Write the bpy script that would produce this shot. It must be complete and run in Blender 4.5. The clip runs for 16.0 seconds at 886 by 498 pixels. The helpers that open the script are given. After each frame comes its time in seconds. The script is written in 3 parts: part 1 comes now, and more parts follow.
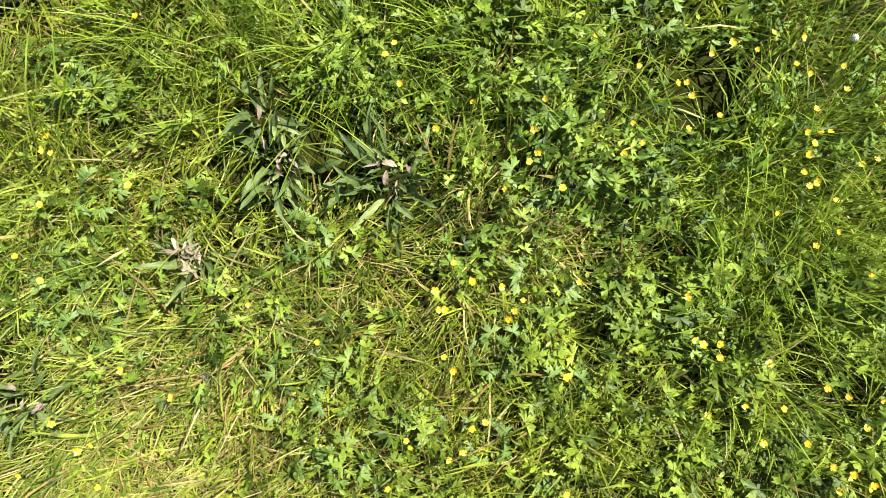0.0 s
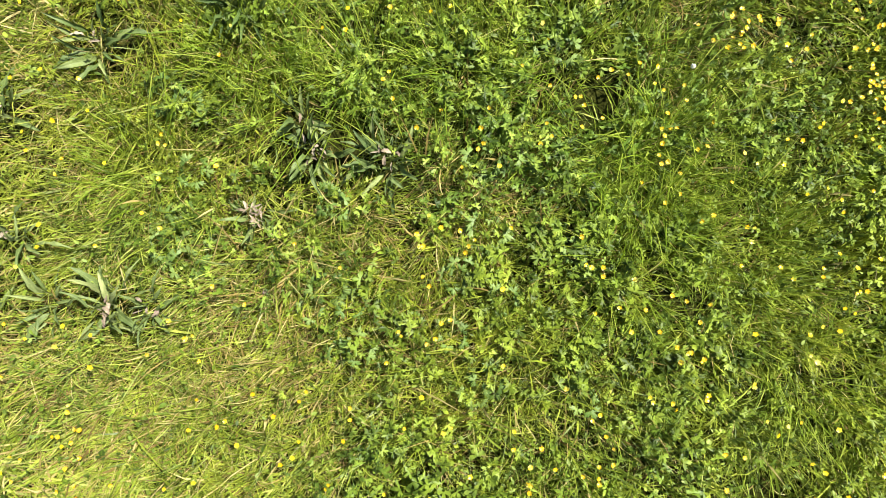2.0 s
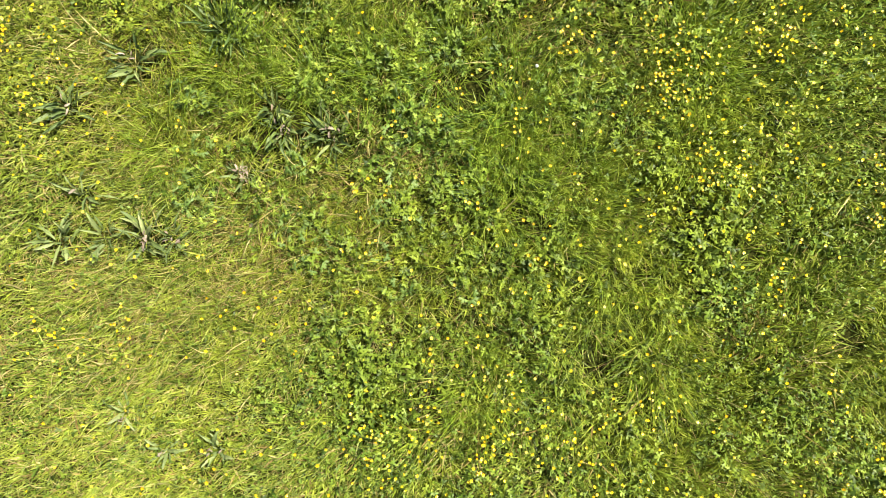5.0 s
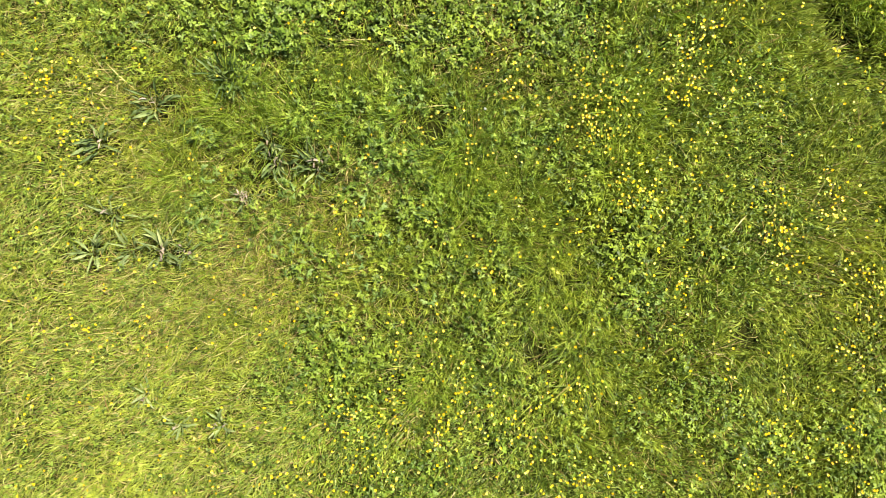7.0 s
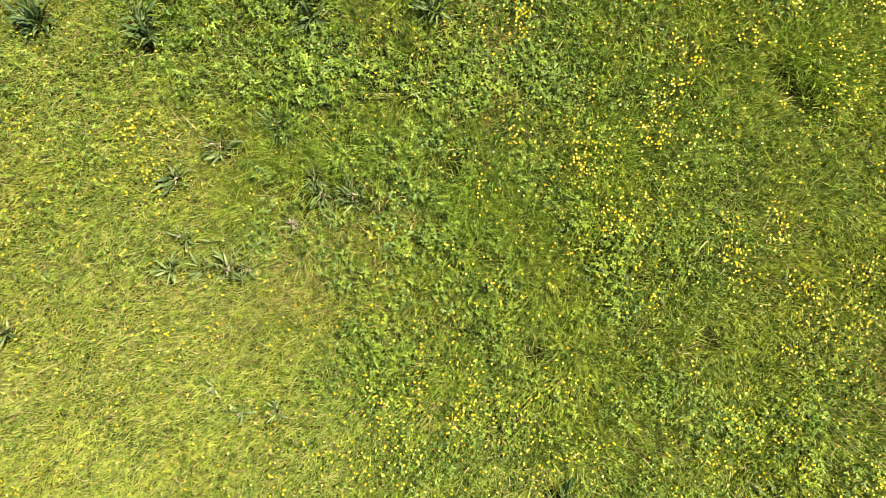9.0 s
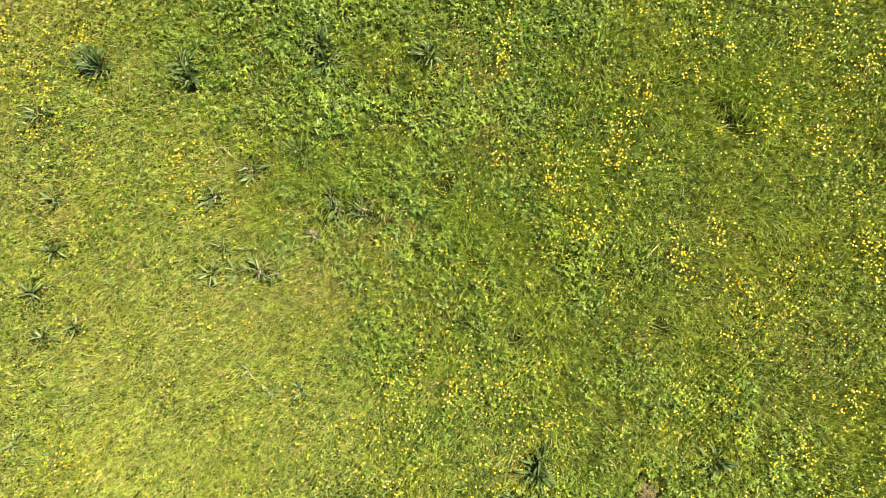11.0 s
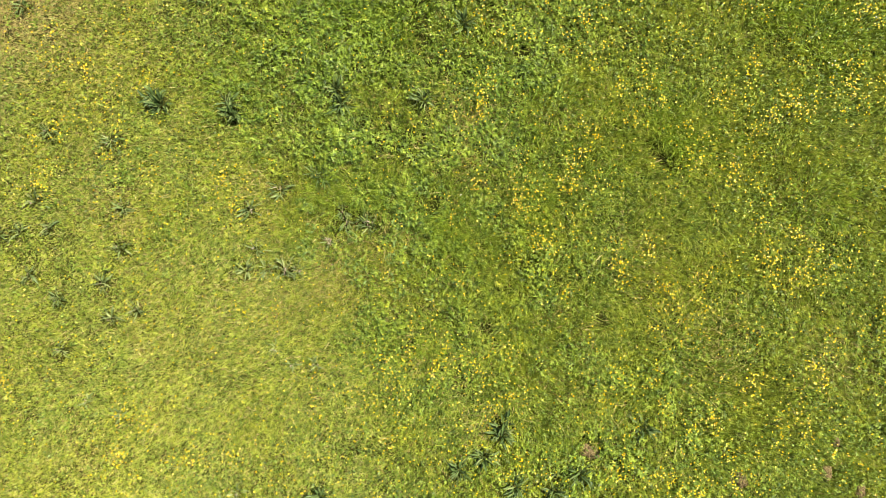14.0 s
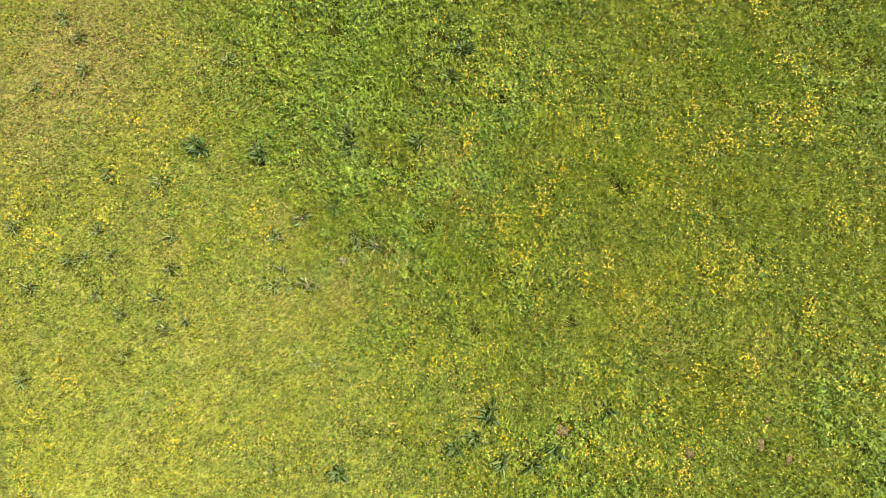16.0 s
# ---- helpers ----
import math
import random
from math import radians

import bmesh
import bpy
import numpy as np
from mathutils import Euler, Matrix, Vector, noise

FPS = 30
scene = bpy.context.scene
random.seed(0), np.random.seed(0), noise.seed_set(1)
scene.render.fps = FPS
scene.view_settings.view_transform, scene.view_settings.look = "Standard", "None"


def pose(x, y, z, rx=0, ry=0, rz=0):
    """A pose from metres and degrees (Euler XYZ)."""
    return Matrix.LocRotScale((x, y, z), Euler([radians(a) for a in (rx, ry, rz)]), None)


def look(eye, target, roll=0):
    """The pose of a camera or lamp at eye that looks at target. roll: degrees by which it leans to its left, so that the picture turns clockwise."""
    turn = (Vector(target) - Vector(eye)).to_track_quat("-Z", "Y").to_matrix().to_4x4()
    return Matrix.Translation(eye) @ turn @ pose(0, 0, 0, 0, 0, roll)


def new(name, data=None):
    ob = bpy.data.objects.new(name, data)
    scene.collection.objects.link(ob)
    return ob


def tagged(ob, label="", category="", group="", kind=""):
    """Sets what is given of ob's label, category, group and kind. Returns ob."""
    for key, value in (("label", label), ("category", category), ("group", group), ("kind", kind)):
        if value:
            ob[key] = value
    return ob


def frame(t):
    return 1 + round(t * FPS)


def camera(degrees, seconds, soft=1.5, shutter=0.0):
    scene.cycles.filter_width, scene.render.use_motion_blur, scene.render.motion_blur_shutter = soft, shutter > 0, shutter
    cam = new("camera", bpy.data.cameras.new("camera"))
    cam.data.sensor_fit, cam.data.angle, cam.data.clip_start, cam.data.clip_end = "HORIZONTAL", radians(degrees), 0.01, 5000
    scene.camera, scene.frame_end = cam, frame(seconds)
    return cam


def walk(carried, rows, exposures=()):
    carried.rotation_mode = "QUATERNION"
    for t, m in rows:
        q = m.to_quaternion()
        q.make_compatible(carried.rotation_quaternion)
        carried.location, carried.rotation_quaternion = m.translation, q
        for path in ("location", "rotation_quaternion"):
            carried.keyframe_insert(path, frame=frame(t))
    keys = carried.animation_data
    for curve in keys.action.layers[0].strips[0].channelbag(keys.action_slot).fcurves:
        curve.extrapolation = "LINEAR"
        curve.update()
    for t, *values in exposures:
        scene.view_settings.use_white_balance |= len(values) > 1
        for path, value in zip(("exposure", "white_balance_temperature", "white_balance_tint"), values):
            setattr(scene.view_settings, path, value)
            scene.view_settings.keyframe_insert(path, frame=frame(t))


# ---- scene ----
# ---- camera and walk ----
cam = camera(70.0, 16.0, soft=0.7)
# seconds, place, target in metres, roll in degrees
PATH = [
    (0, (0.004, -0.038, 1.418), (0.022, 0.033, -0.581), 14.5),
    (0.5, (-0.037, -0.032, 1.484), (-0.016, 0.033, -0.514), 17.8),
    (1, (-0.02, -0.057, 1.703), (-0.003, 0.01, -0.296), 14.4),
    (1.5, (0.002, -0.091, 1.925), (0.018, -0.025, -0.074), 13.9),
    (2, (0.068, -0.196, 2.13), (0.085, -0.131, 0.131), 14.6),
    (2.5, (0.115, -0.322, 2.308), (0.13, -0.257, 0.309), 12.3),
    (3, (0.16, -0.396, 2.466), (0.172, -0.331, 0.467), 10.6),
    (3.5, (0.194, -0.454, 2.631), (0.207, -0.391, 0.632), 10.9),
    (4, (0.23, -0.477, 2.797), (0.243, -0.416, 0.798), 11.7),
    (4.5, (0.305, -0.486, 2.96), (0.319, -0.427, 0.961), 11.4),
    (4.7, (0.349, -0.498, 3.03), (0.363, -0.44, 1.031), 12.2),
    (6.8, (0.643, -0.503, 3.738), (0.648, -0.44, 1.739), 2.9),
    (7, (0.642, -0.472, 3.803), (0.646, -0.408, 1.804), 2.3),
    (7.5, (0.631, -0.387, 3.985), (0.636, -0.324, 1.986), 2.9),
    (8, (0.576, -0.342, 4.188), (0.582, -0.28, 2.189), 4.0),
    (8.5, (0.527, -0.345, 4.412), (0.533, -0.285, 2.413), 4.7),
    (8.7, (0.526, -0.359, 4.494), (0.53, -0.297, 2.495), 2.4),
    (10.8, (0.561, -0.355, 5.464), (0.567, -0.294, 3.465), 4.2),
    (11, (0.561, -0.34, 5.556), (0.568, -0.28, 3.557), 4.8),
    (11.5, (0.569, -0.305, 5.8), (0.575, -0.247, 3.801), 4.6),
    (12, (0.567, -0.29, 6.026), (0.572, -0.23, 4.027), 3.2),
    (12.5, (0.566, -0.3, 6.261), (0.57, -0.239, 4.262), 2.3),
    (13, (0.587, -0.332, 6.513), (0.591, -0.271, 4.514), 2.3),
    (13.5, (0.638, -0.351, 6.75), (0.642, -0.29, 4.751), 2.2),
    (14, (0.703, -0.322, 7.001), (0.707, -0.262, 5.002), 3.2),
    (14.5, (0.739, -0.275, 7.283), (0.744, -0.217, 5.284), 3.8),
    (15, (0.762, -0.225, 7.617), (0.766, -0.165, 5.618), 1.9),
    (15.5, (0.777, -0.202, 8.023), (0.781, -0.143, 6.023), 2.2),
    (16, (0.769, -0.144, 8.442), (0.774, -0.085, 6.443), 3.1),
]
# seconds, stops, kelvin, tint: the picture warms as the camera rises
TONE = [(0, 1.54, 6050, 10), (2, 1.52, 6180, 10), (4.5, 1.53, 6360, 10), (8, 1.56, 6420, 10), (11, 1.56, 6480, 10), (16, 1.56, 6600, 10)]
walk(cam, [(t, look(*place)) for t, *place in PATH], TONE)

# ---- world, sun ----
SUN_TO = Vector((0.529, 0.342, 1.0)).normalized()
world = bpy.data.worlds.new("sky")
scene.world = world
world.use_nodes = True
wn = world.node_tree.nodes
sky = wn.new("ShaderNodeTexSky")
sky.sky_type = "NISHITA"
sky.sun_disc = False
sky.sun_elevation = math.asin(SUN_TO.z)
sky.sun_rotation = math.atan2(SUN_TO.x, SUN_TO.y)
wn["Background"].inputs["Strength"].default_value = 0.044
world.node_tree.links.new(sky.outputs["Color"], wn["Background"].inputs["Color"])
sun = new("sun", bpy.data.lights.new("sun", "SUN"))
sun.data.energy, sun.data.angle, sun.data.color = 5.0, radians(0.55), (1.0, 0.93, 0.78)
sun.matrix_world = look(SUN_TO * 40, (0, 0, 0))


# ---- materials ----
def material(name):
    mat = bpy.data.materials.new(name)
    mat.use_nodes = True
    nodes = mat.node_tree.nodes
    nodes.clear()
    out = nodes.new("ShaderNodeOutputMaterial")

    def link(a, b):
        mat.node_tree.links.new(a, b)
    return mat, nodes, link, out


def ramp(nodes, stops):
    r = nodes.new("ShaderNodeValToRGB")
    e = r.color_ramp.elements
    while len(e) < len(stops):
        e.new(0.5)
    for el, (p, c) in zip(e, stops):
        el.position, el.color = p, (*c, 1)
    return r


def noise_node(nodes, link, scale, detail=3.0, coords=None):
    n = nodes.new("ShaderNodeTexNoise")
    n.inputs["Scale"].default_value, n.inputs["Detail"].default_value = scale, detail
    if coords is None:
        coords = nodes.new("ShaderNodeNewGeometry").outputs["Position"]
    link(coords, n.inputs["Vector"])
    return n


def mix_colour(nodes, link, fac, a, b, mode="MIX"):
    m = nodes.new("ShaderNodeMix")
    m.data_type, m.blend_type = "RGBA", mode
    for sock, v in ((m.inputs[0], fac), (m.inputs[6], a), (m.inputs[7], b)):
        if isinstance(v, (int, float)):
            sock.default_value = v
        elif isinstance(v, tuple):
            sock.default_value = (*v, 1)
        else:
            link(v, sock)
    return m.outputs[2]


def foliage(name, stops, patch=None, rough=0.5, through_light=0.33, spec=0.20, per_object=False, rib=None, bump=0.0, mottle=None):
    """Leaf tissue: a hue of its own for every blade or leaf, a drift over the field, light passing through."""
    mat, nodes, link, out = material(name)
    if per_object:
        rnd = nodes.new("ShaderNodeObjectInfo").outputs["Random"]
    else:
        rnd = nodes.new("ShaderNodeNewGeometry").outputs["Random Per Island"]
    r = ramp(nodes, stops)
    link(rnd, r.inputs[0])
    colour = r.outputs[0]
    if patch:
        big = noise_node(nodes, link, 0.9, 3.0)
        br = ramp(nodes, [(0.40, (0, 0, 0)), (0.66, (1, 1, 1))])
        link(big.outputs["Fac"], br.inputs[0])
        colour = mix_colour(nodes, link, br.outputs[0], colour, mix_colour(nodes, link, 0.75, colour, patch))
    plant = noise_node(nodes, link, 19.0, 2.0)
    pl = ramp(nodes, [(0.38, (0.38, 0.43, 0.40)), (0.5, (1.0, 1.0, 1.0)), (0.62, (1.50, 1.45, 1.48))])
    link(plant.outputs["Fac"], pl.inputs[0])
    colour = mix_colour(nodes, link, mottle if mottle else (1.0 if patch else 0.35), colour, pl.outputs[0], "MULTIPLY")
    stand = noise_node(nodes, link, 5.5, 2.0)
    st = ramp(nodes, [(0.35, (0.68, 0.74, 0.66)), (0.5, (1.0, 1.0, 0.97)), (0.65, (1.28, 1.22, 1.14))])
    link(stand.outputs["Fac"], st.inputs[0])
    colour = mix_colour(nodes, link, mottle if mottle else (1.0 if patch else 0.0), colour, st.outputs[0], "MULTIPLY")
    fine = noise_node(nodes, link, 260.0, 2.0)
    fr = ramp(nodes, [(0.3, (0.72, 0.74, 0.68)), (0.7, (1.18, 1.14, 1.1))])
    link(fine.outputs["Fac"], fr.inputs[0])
    colour = mix_colour(nodes, link, 1.0, colour, fr.outputs[0], "MULTIPLY")
    if rib:
        at = nodes.new("ShaderNodeAttribute")
        at.attribute_name = "across"
        rr = ramp(nodes, [(0.0, (1, 1, 1)), (0.16, (0.0, 0.0, 0.0))])
        link(at.outputs["Fac"], rr.inputs[0])
        colour = mix_colour(nodes, link, rr.outputs[0], colour, rib)
    bs = nodes.new("ShaderNodeBsdfPrincipled")
    link(colour, bs.inputs["Base Color"])
    bs.inputs["Roughness"].default_value = rough
    bs.inputs["Specular IOR Level"].default_value = spec
    if bump:
        bn = nodes.new("ShaderNodeBump")
        bn.inputs["Strength"].default_value, bn.inputs["Distance"].default_value = bump, 0.002
        link(noise_node(nodes, link, 180.0, 3.0).outputs["Fac"], bn.inputs["Height"])
        link(bn.outputs["Normal"], bs.inputs["Normal"])
    tr = nodes.new("ShaderNodeBsdfTranslucent")
    link(mix_colour(nodes, link, 1.0, colour, (1.25, 1.2, 0.55), "MULTIPLY"), tr.inputs["Color"])
    mx = nodes.new("ShaderNodeMixShader")
    mx.inputs[0].default_value = through_light
    link(bs.outputs[0], mx.inputs[1])
    link(tr.outputs[0], mx.inputs[2])
    link(mx.outputs[0], out.inputs["Surface"])
    return mat


M_GRASS = foliage("meadow_grass", [(0.0, (0.068, 0.115, 0.011)), (0.35, (0.121, 0.182, 0.016)), (0.7, (0.178, 0.238, 0.026)), (1.0, (0.276, 0.312, 0.055))], (0.184, 0.225, 0.020), 0.45, 0.33, 0.28)
M_FINE = foliage("fine_grass", [(0.0, (0.105, 0.178, 0.011)), (0.6, (0.190, 0.280, 0.019)), (1.0, (0.29, 0.35, 0.045))], None, 0.42, 0.38, 0.3)
M_SHORT = foliage("short_grass", [(0.0, (0.105, 0.152, 0.014)), (0.4, (0.206, 0.266, 0.024)), (1.0, (0.325, 0.375, 0.080))], (0.240, 0.276, 0.025), 0.48, 0.33, 0.25, mottle=0.5)
M_BLADE = foliage("tuft_blade", [(0.0, (0.12, 0.195, 0.012)), (0.6, (0.215, 0.300, 0.022)), (1.0, (0.31, 0.37, 0.06))], None, 0.42, 0.4, 0.3, True)
M_DRY = foliage("dry_grass", [(0.0, (0.13, 0.085, 0.028)), (0.45, (0.26, 0.20, 0.060)), (1.0, (0.44, 0.39, 0.17))], None, 0.6, 0.25, 0.2)
M_LEAF = foliage("broad_leaf", [(0.0, (0.078, 0.138, 0.015)), (0.5, (0.126, 0.200, 0.023)), (1.0, (0.205, 0.275, 0.042))], (0.160, 0.214, 0.018), 0.5, 0.27, 0.28)
M_LEAF_ONE = foliage("buttercup_leaf", [(0.0, (0.075, 0.135, 0.024)), (0.5, (0.125, 0.205, 0.038)), (1.0, (0.20, 0.28, 0.075))], None, 0.48, 0.27, 0.32, True, (0.19, 0.26, 0.06), 0.4)
M_SMALL = foliage("small_leaf", [(0.0, (0.075, 0.128, 0.014)), (0.5, (0.122, 0.190, 0.018)), (1.0, (0.198, 0.262, 0.045))], (0.16, 0.21, 0.018), 0.5, 0.27, 0.26)
M_DOCK = foliage("rosette_leaf", [(0.0, (0.066, 0.106, 0.029)), (0.6, (0.120, 0.168, 0.046)), (1.0, (0.21, 0.25, 0.088))], None, 0.55, 0.2, 0.3, True, (0.20, 0.24, 0.10), 0.5)
M_GREY = foliage("pale_rosette_leaf", [(0.0, (0.105, 0.150, 0.045)), (0.6, (0.165, 0.215, 0.070)), (1.0, (0.26, 0.30, 0.12))], None, 0.55, 0.2, 0.3, True, (0.25, 0.29, 0.12), 0.5)
M_DARK = foliage("dark_rosette_leaf", [(0.0, (0.038, 0.070, 0.018)), (0.6, (0.072, 0.116, 0.029)), (1.0, (0.13, 0.17, 0.045))], None, 0.5, 0.15, 0.3, True, (0.14, 0.18, 0.06), 0.5)
M_PALE = foliage("withered_leaf", [(0.0, (0.17, 0.13, 0.095)), (1.0, (0.34, 0.28, 0.22))], None, 0.7, 0.15, 0.3, True, None, 0.6)
M_PETAL = foliage("buttercup_petal", [(0.0, (0.56, 0.33, 0.006)), (0.45, (0.62, 0.44, 0.012)), (0.8, (0.68, 0.54, 0.05)), (1.0, (0.74, 0.64, 0.16))], None, 0.22, 0.18, 0.5, True)
M_PETALS = foliage("buttercup_petals_far", [(0.0, (0.60, 0.36, 0.004)), (0.4, (0.70, 0.50, 0.008)), (0.8, (0.76, 0.60, 0.02)), (1.0, (0.80, 0.70, 0.14))], None, 0.25, 0.18, 0.5)
M_CENTRE = foliage("flower_centre", [(0.0, (0.60, 0.44, 0.02)), (1.0, (0.66, 0.52, 0.04))], None, 0.7, 0.1, 0.3, True)
M_STEM = foliage("stem", [(0.0, (0.09, 0.14, 0.02)), (1.0, (0.14, 0.19, 0.035))], None, 0.5, 0.15)
M_CLOVER = foliage("clover_floret", [(0.0, (0.30, 0.17, 0.17)), (1.0, (0.45, 0.34, 0.33))], None, 0.6, 0.25)
M_WHITE = foliage("white_petal", [(0.0, (0.72, 0.72, 0.66)), (1.0, (0.82, 0.82, 0.76))], None, 0.5, 0.2, 0.3, True)


def ground_material():
    mat, nodes, link, out = material("shaded_thatch")
    a = noise_node(nodes, link, 38.0, 6.0)
    b = noise_node(nodes, link, 1.1, 4.0)
    # thatch browns taken down near black: shade between the plants is in the colour
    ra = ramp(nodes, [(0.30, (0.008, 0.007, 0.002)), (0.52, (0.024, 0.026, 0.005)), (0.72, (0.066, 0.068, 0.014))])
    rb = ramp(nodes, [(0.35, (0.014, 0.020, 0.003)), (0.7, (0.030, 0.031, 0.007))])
    link(a.outputs["Fac"], ra.inputs[0])
    link(b.outputs["Fac"], rb.inputs[0])
    bs = nodes.new("ShaderNodeBsdfPrincipled")
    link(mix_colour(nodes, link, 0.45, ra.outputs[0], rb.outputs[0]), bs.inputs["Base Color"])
    bs.inputs["Roughness"].default_value = 1.0
    bs.inputs["Specular IOR Level"].default_value = 0.03
    bn = nodes.new("ShaderNodeBump")
    bn.inputs["Strength"].default_value, bn.inputs["Distance"].default_value = 0.8, 0.02
    link(a.outputs["Fac"], bn.inputs["Height"])
    link(bn.outputs["Normal"], bs.inputs["Normal"])
    link(bs.outputs[0], out.inputs["Surface"])
    return mat


def soil_material():
    mat, nodes, link, out = material("bare_soil")
    a = noise_node(nodes, link, 70.0, 6.0)
    ra = ramp(nodes, [(0.3, (0.05, 0.036, 0.016)), (0.55, (0.13, 0.096, 0.045)), (0.75, (0.24, 0.185, 0.095))])
    link(a.outputs["Fac"], ra.inputs[0])
    bs = nodes.new("ShaderNodeBsdfPrincipled")
    link(ra.outputs[0], bs.inputs["Base Color"])
    bs.inputs["Roughness"].default_value = 1.0
    bs.inputs["Specular IOR Level"].default_value = 0.05
    bn = nodes.new("ShaderNodeBump")
    bn.inputs["Strength"].default_value, bn.inputs["Distance"].default_value = 1.0, 0.012
    link(a.outputs["Fac"], bn.inputs["Height"])
    link(bn.outputs["Normal"], bs.inputs["Normal"])
    link(bs.outputs[0], out.inputs["Surface"])
    return mat


M_GROUND, M_SOIL = ground_material(), soil_material()

# ---- the plan of the meadow: what grows where ----
rng = np.random.default_rng(7)
LATTICE = rng.random((256, 256))


def drift(x, y, size, shift=0):
    """Smooth noise from 0 to 1 with patches of that size in metres."""
    u, v = np.asarray(x) / size + 37.3 + shift * 11.7, np.asarray(y) / size + 81.9 + shift * 5.3
    i, j = np.floor(u).astype(int), np.floor(v).astype(int)
    f, g = u - i, v - j
    f, g = f * f * (3 - 2 * f), g * g * (3 - 2 * g)
    at = lambda a, b: LATTICE[a % 256, b % 256]
    return (at(i, j) * (1 - f) + at(i + 1, j) * f) * (1 - g) + (at(i, j + 1) * (1 - f) + at(i + 1, j + 1) * f) * g


def drift2(x, y, size, shift=0):
    return 0.6 * drift(x, y, size, shift) + 0.4 * drift(x, y, size * 0.41, shift + 3)


def spots(x, y, places, wide=1.0):
    """Sum of soft round patches (x, y, radius)."""
    total = np.zeros(np.shape(x))
    for px, py, r in places:
        total = total + np.exp(-((x - px) ** 2 + (y - py) ** 2) / (2 * (r * wide) ** 2))
    return total


# a short trench in the north-east
TRENCH = [(2.97, 1.09, 0.07), (3.04, 1.00, 0.09), (3.12, 0.92, 0.09), (3.20, 0.84, 0.09), (3.28, 0.75, 0.07)]


def ground_z(x, y):
    return -0.075 + 0.035 * (drift2(x, y, 1.3, 1) - 0.5) + 0.02 * (drift(x, y, 0.22, 2) - 0.5) - 0.055 * np.minimum(spots(x, y, TRENCH), 1.2)


DRY = [(-0.64, 0.22, 0.08), (-0.54, -0.19, 0.1), (-0.39, -0.23, 0.1), (-0.05, -0.03, 0.08), (0.21, 0.13, 0.1), (0.33, 0.04, 0.08),
       (-0.56, -0.40, 0.14), (-1.27, 0.59, 0.15), (-1.37, -0.51, 0.1), (-1.08, -0.65, 0.12), (-0.61, 2.59, 0.25), (1.10, 0.99, 0.3), (0.89, 1.23, 0.2),
       (-2.83, 0.24, 0.15), (1.43, 2.30, 0.2), (2.07, 1.41, 0.2), (-3.08, 0.57, 0.2), (-0.42, -0.37, 0.2), (5.08, -1.38, 0.3), (3.72, -1.20, 0.3)]
TAN = [(-3.95, 3.16, 0.6), (-3.73, 2.46, 0.5), (-4.63, 2.64, 0.5), (-4.80, 1.73, 0.4)]
BARE = [(2.32, -2.38, 0.17), (3.98, -2.70, 0.15), (4.94, -2.64, 0.14), (5.05, -2.30, 0.1), (5.31, -2.85, 0.12)]
HOLES = [(0.61, 0.39, 0.095), (-0.43, 0.34, 0.04), (0.92, -0.30, 0.06), (1.99, -0.49, 0.07), (1.44, -0.53, 0.06), (1.18, -0.97, 0.06), (0.79, -0.22, 0.05),
         (1.65, 2.09, 0.07), (6.58, 2.45, 0.09), (1.14, 2.78, 0.08), (2.45, -0.90, 0.08), (-0.60, 3.10, 0.08), (3.04, 1.00, 0.055), (3.13, 0.91, 0.055),
         (3.21, 0.83, 0.05)]
LEAFY = [(0.24, 0.45, 0.18), (-0.27, 0.14, 0.14), (-0.40, 0.05, 0.12), (-0.85, 0.40, 0.14), (-0.74, -0.11, 0.15), (-0.06, -0.34, 0.1), (-0.26, -0.30, 0.14),
         (0.48, -0.43, 0.2), (-0.43, -0.10, 0.1), (0.65, -0.17, 0.14), (0.24, -0.21, 0.12), (-0.84, -0.19, 0.1), (0.50, 0.47, 0.14)]
LEAFY_FAR = [(0.79, 0.69, 0.5), (1.22, 0.01, 0.6), (-0.54, 1.80, 0.5), (-1.11, 1.37, 0.5), (-1.44, 2.85, 0.45), (-2.47, 0.80, 0.5), (-2.64, 0.11, 0.4),
             (1.26, -0.89, 0.5), (0.49, -0.85, 0.5), (6.60, 2.14, 0.7), (1.95, 2.01, 0.4), (2.80, -2.35, 0.6), (6.11, -1.85, 0.6), (0.04, 0.94, 0.5),
             (-0.21, 3.20, 0.5), (2.94, -1.92, 0.5), (2.30, -3.22, 0.5), (6.04, -3.11, 0.6), (0.16, -0.95, 0.4)]
TUFTS = [(0.67, 0.24), (0.80, 0.33), (0.77, 0.12), (0.78, -0.04), (0.73, -0.19), (0.89, 0.21), (-0.17, 0.52), (-0.59, 0.52), (-0.41, 0.38), (0.14, 0.50), (0.49, 0.56),
         (0.59, -1.11), (1.50, -1.02), (1.10, -0.11), (1.77, 0.39), (1.71, 0.08), (1.72, 0.59), (-0.60, 0.60), (-0.94, 0.16), (1.32, -0.55)]
TUFTS_FAR = [(-0.38, 2.82), (-0.15, 2.59), (1.27, 1.99), (1.94, 1.35), (4.94, 2.42), (3.37, 1.28), (3.66, 1.00), (6.79, 2.83), (0.23, 2.65), (-0.84, 2.53), (-1.46, 1.76),
             (0.05, 2.02), (4.93, 0.43), (3.84, 3.31), (2.43, 1.09), (4.47, 2.67), (5.24, 2.18)]

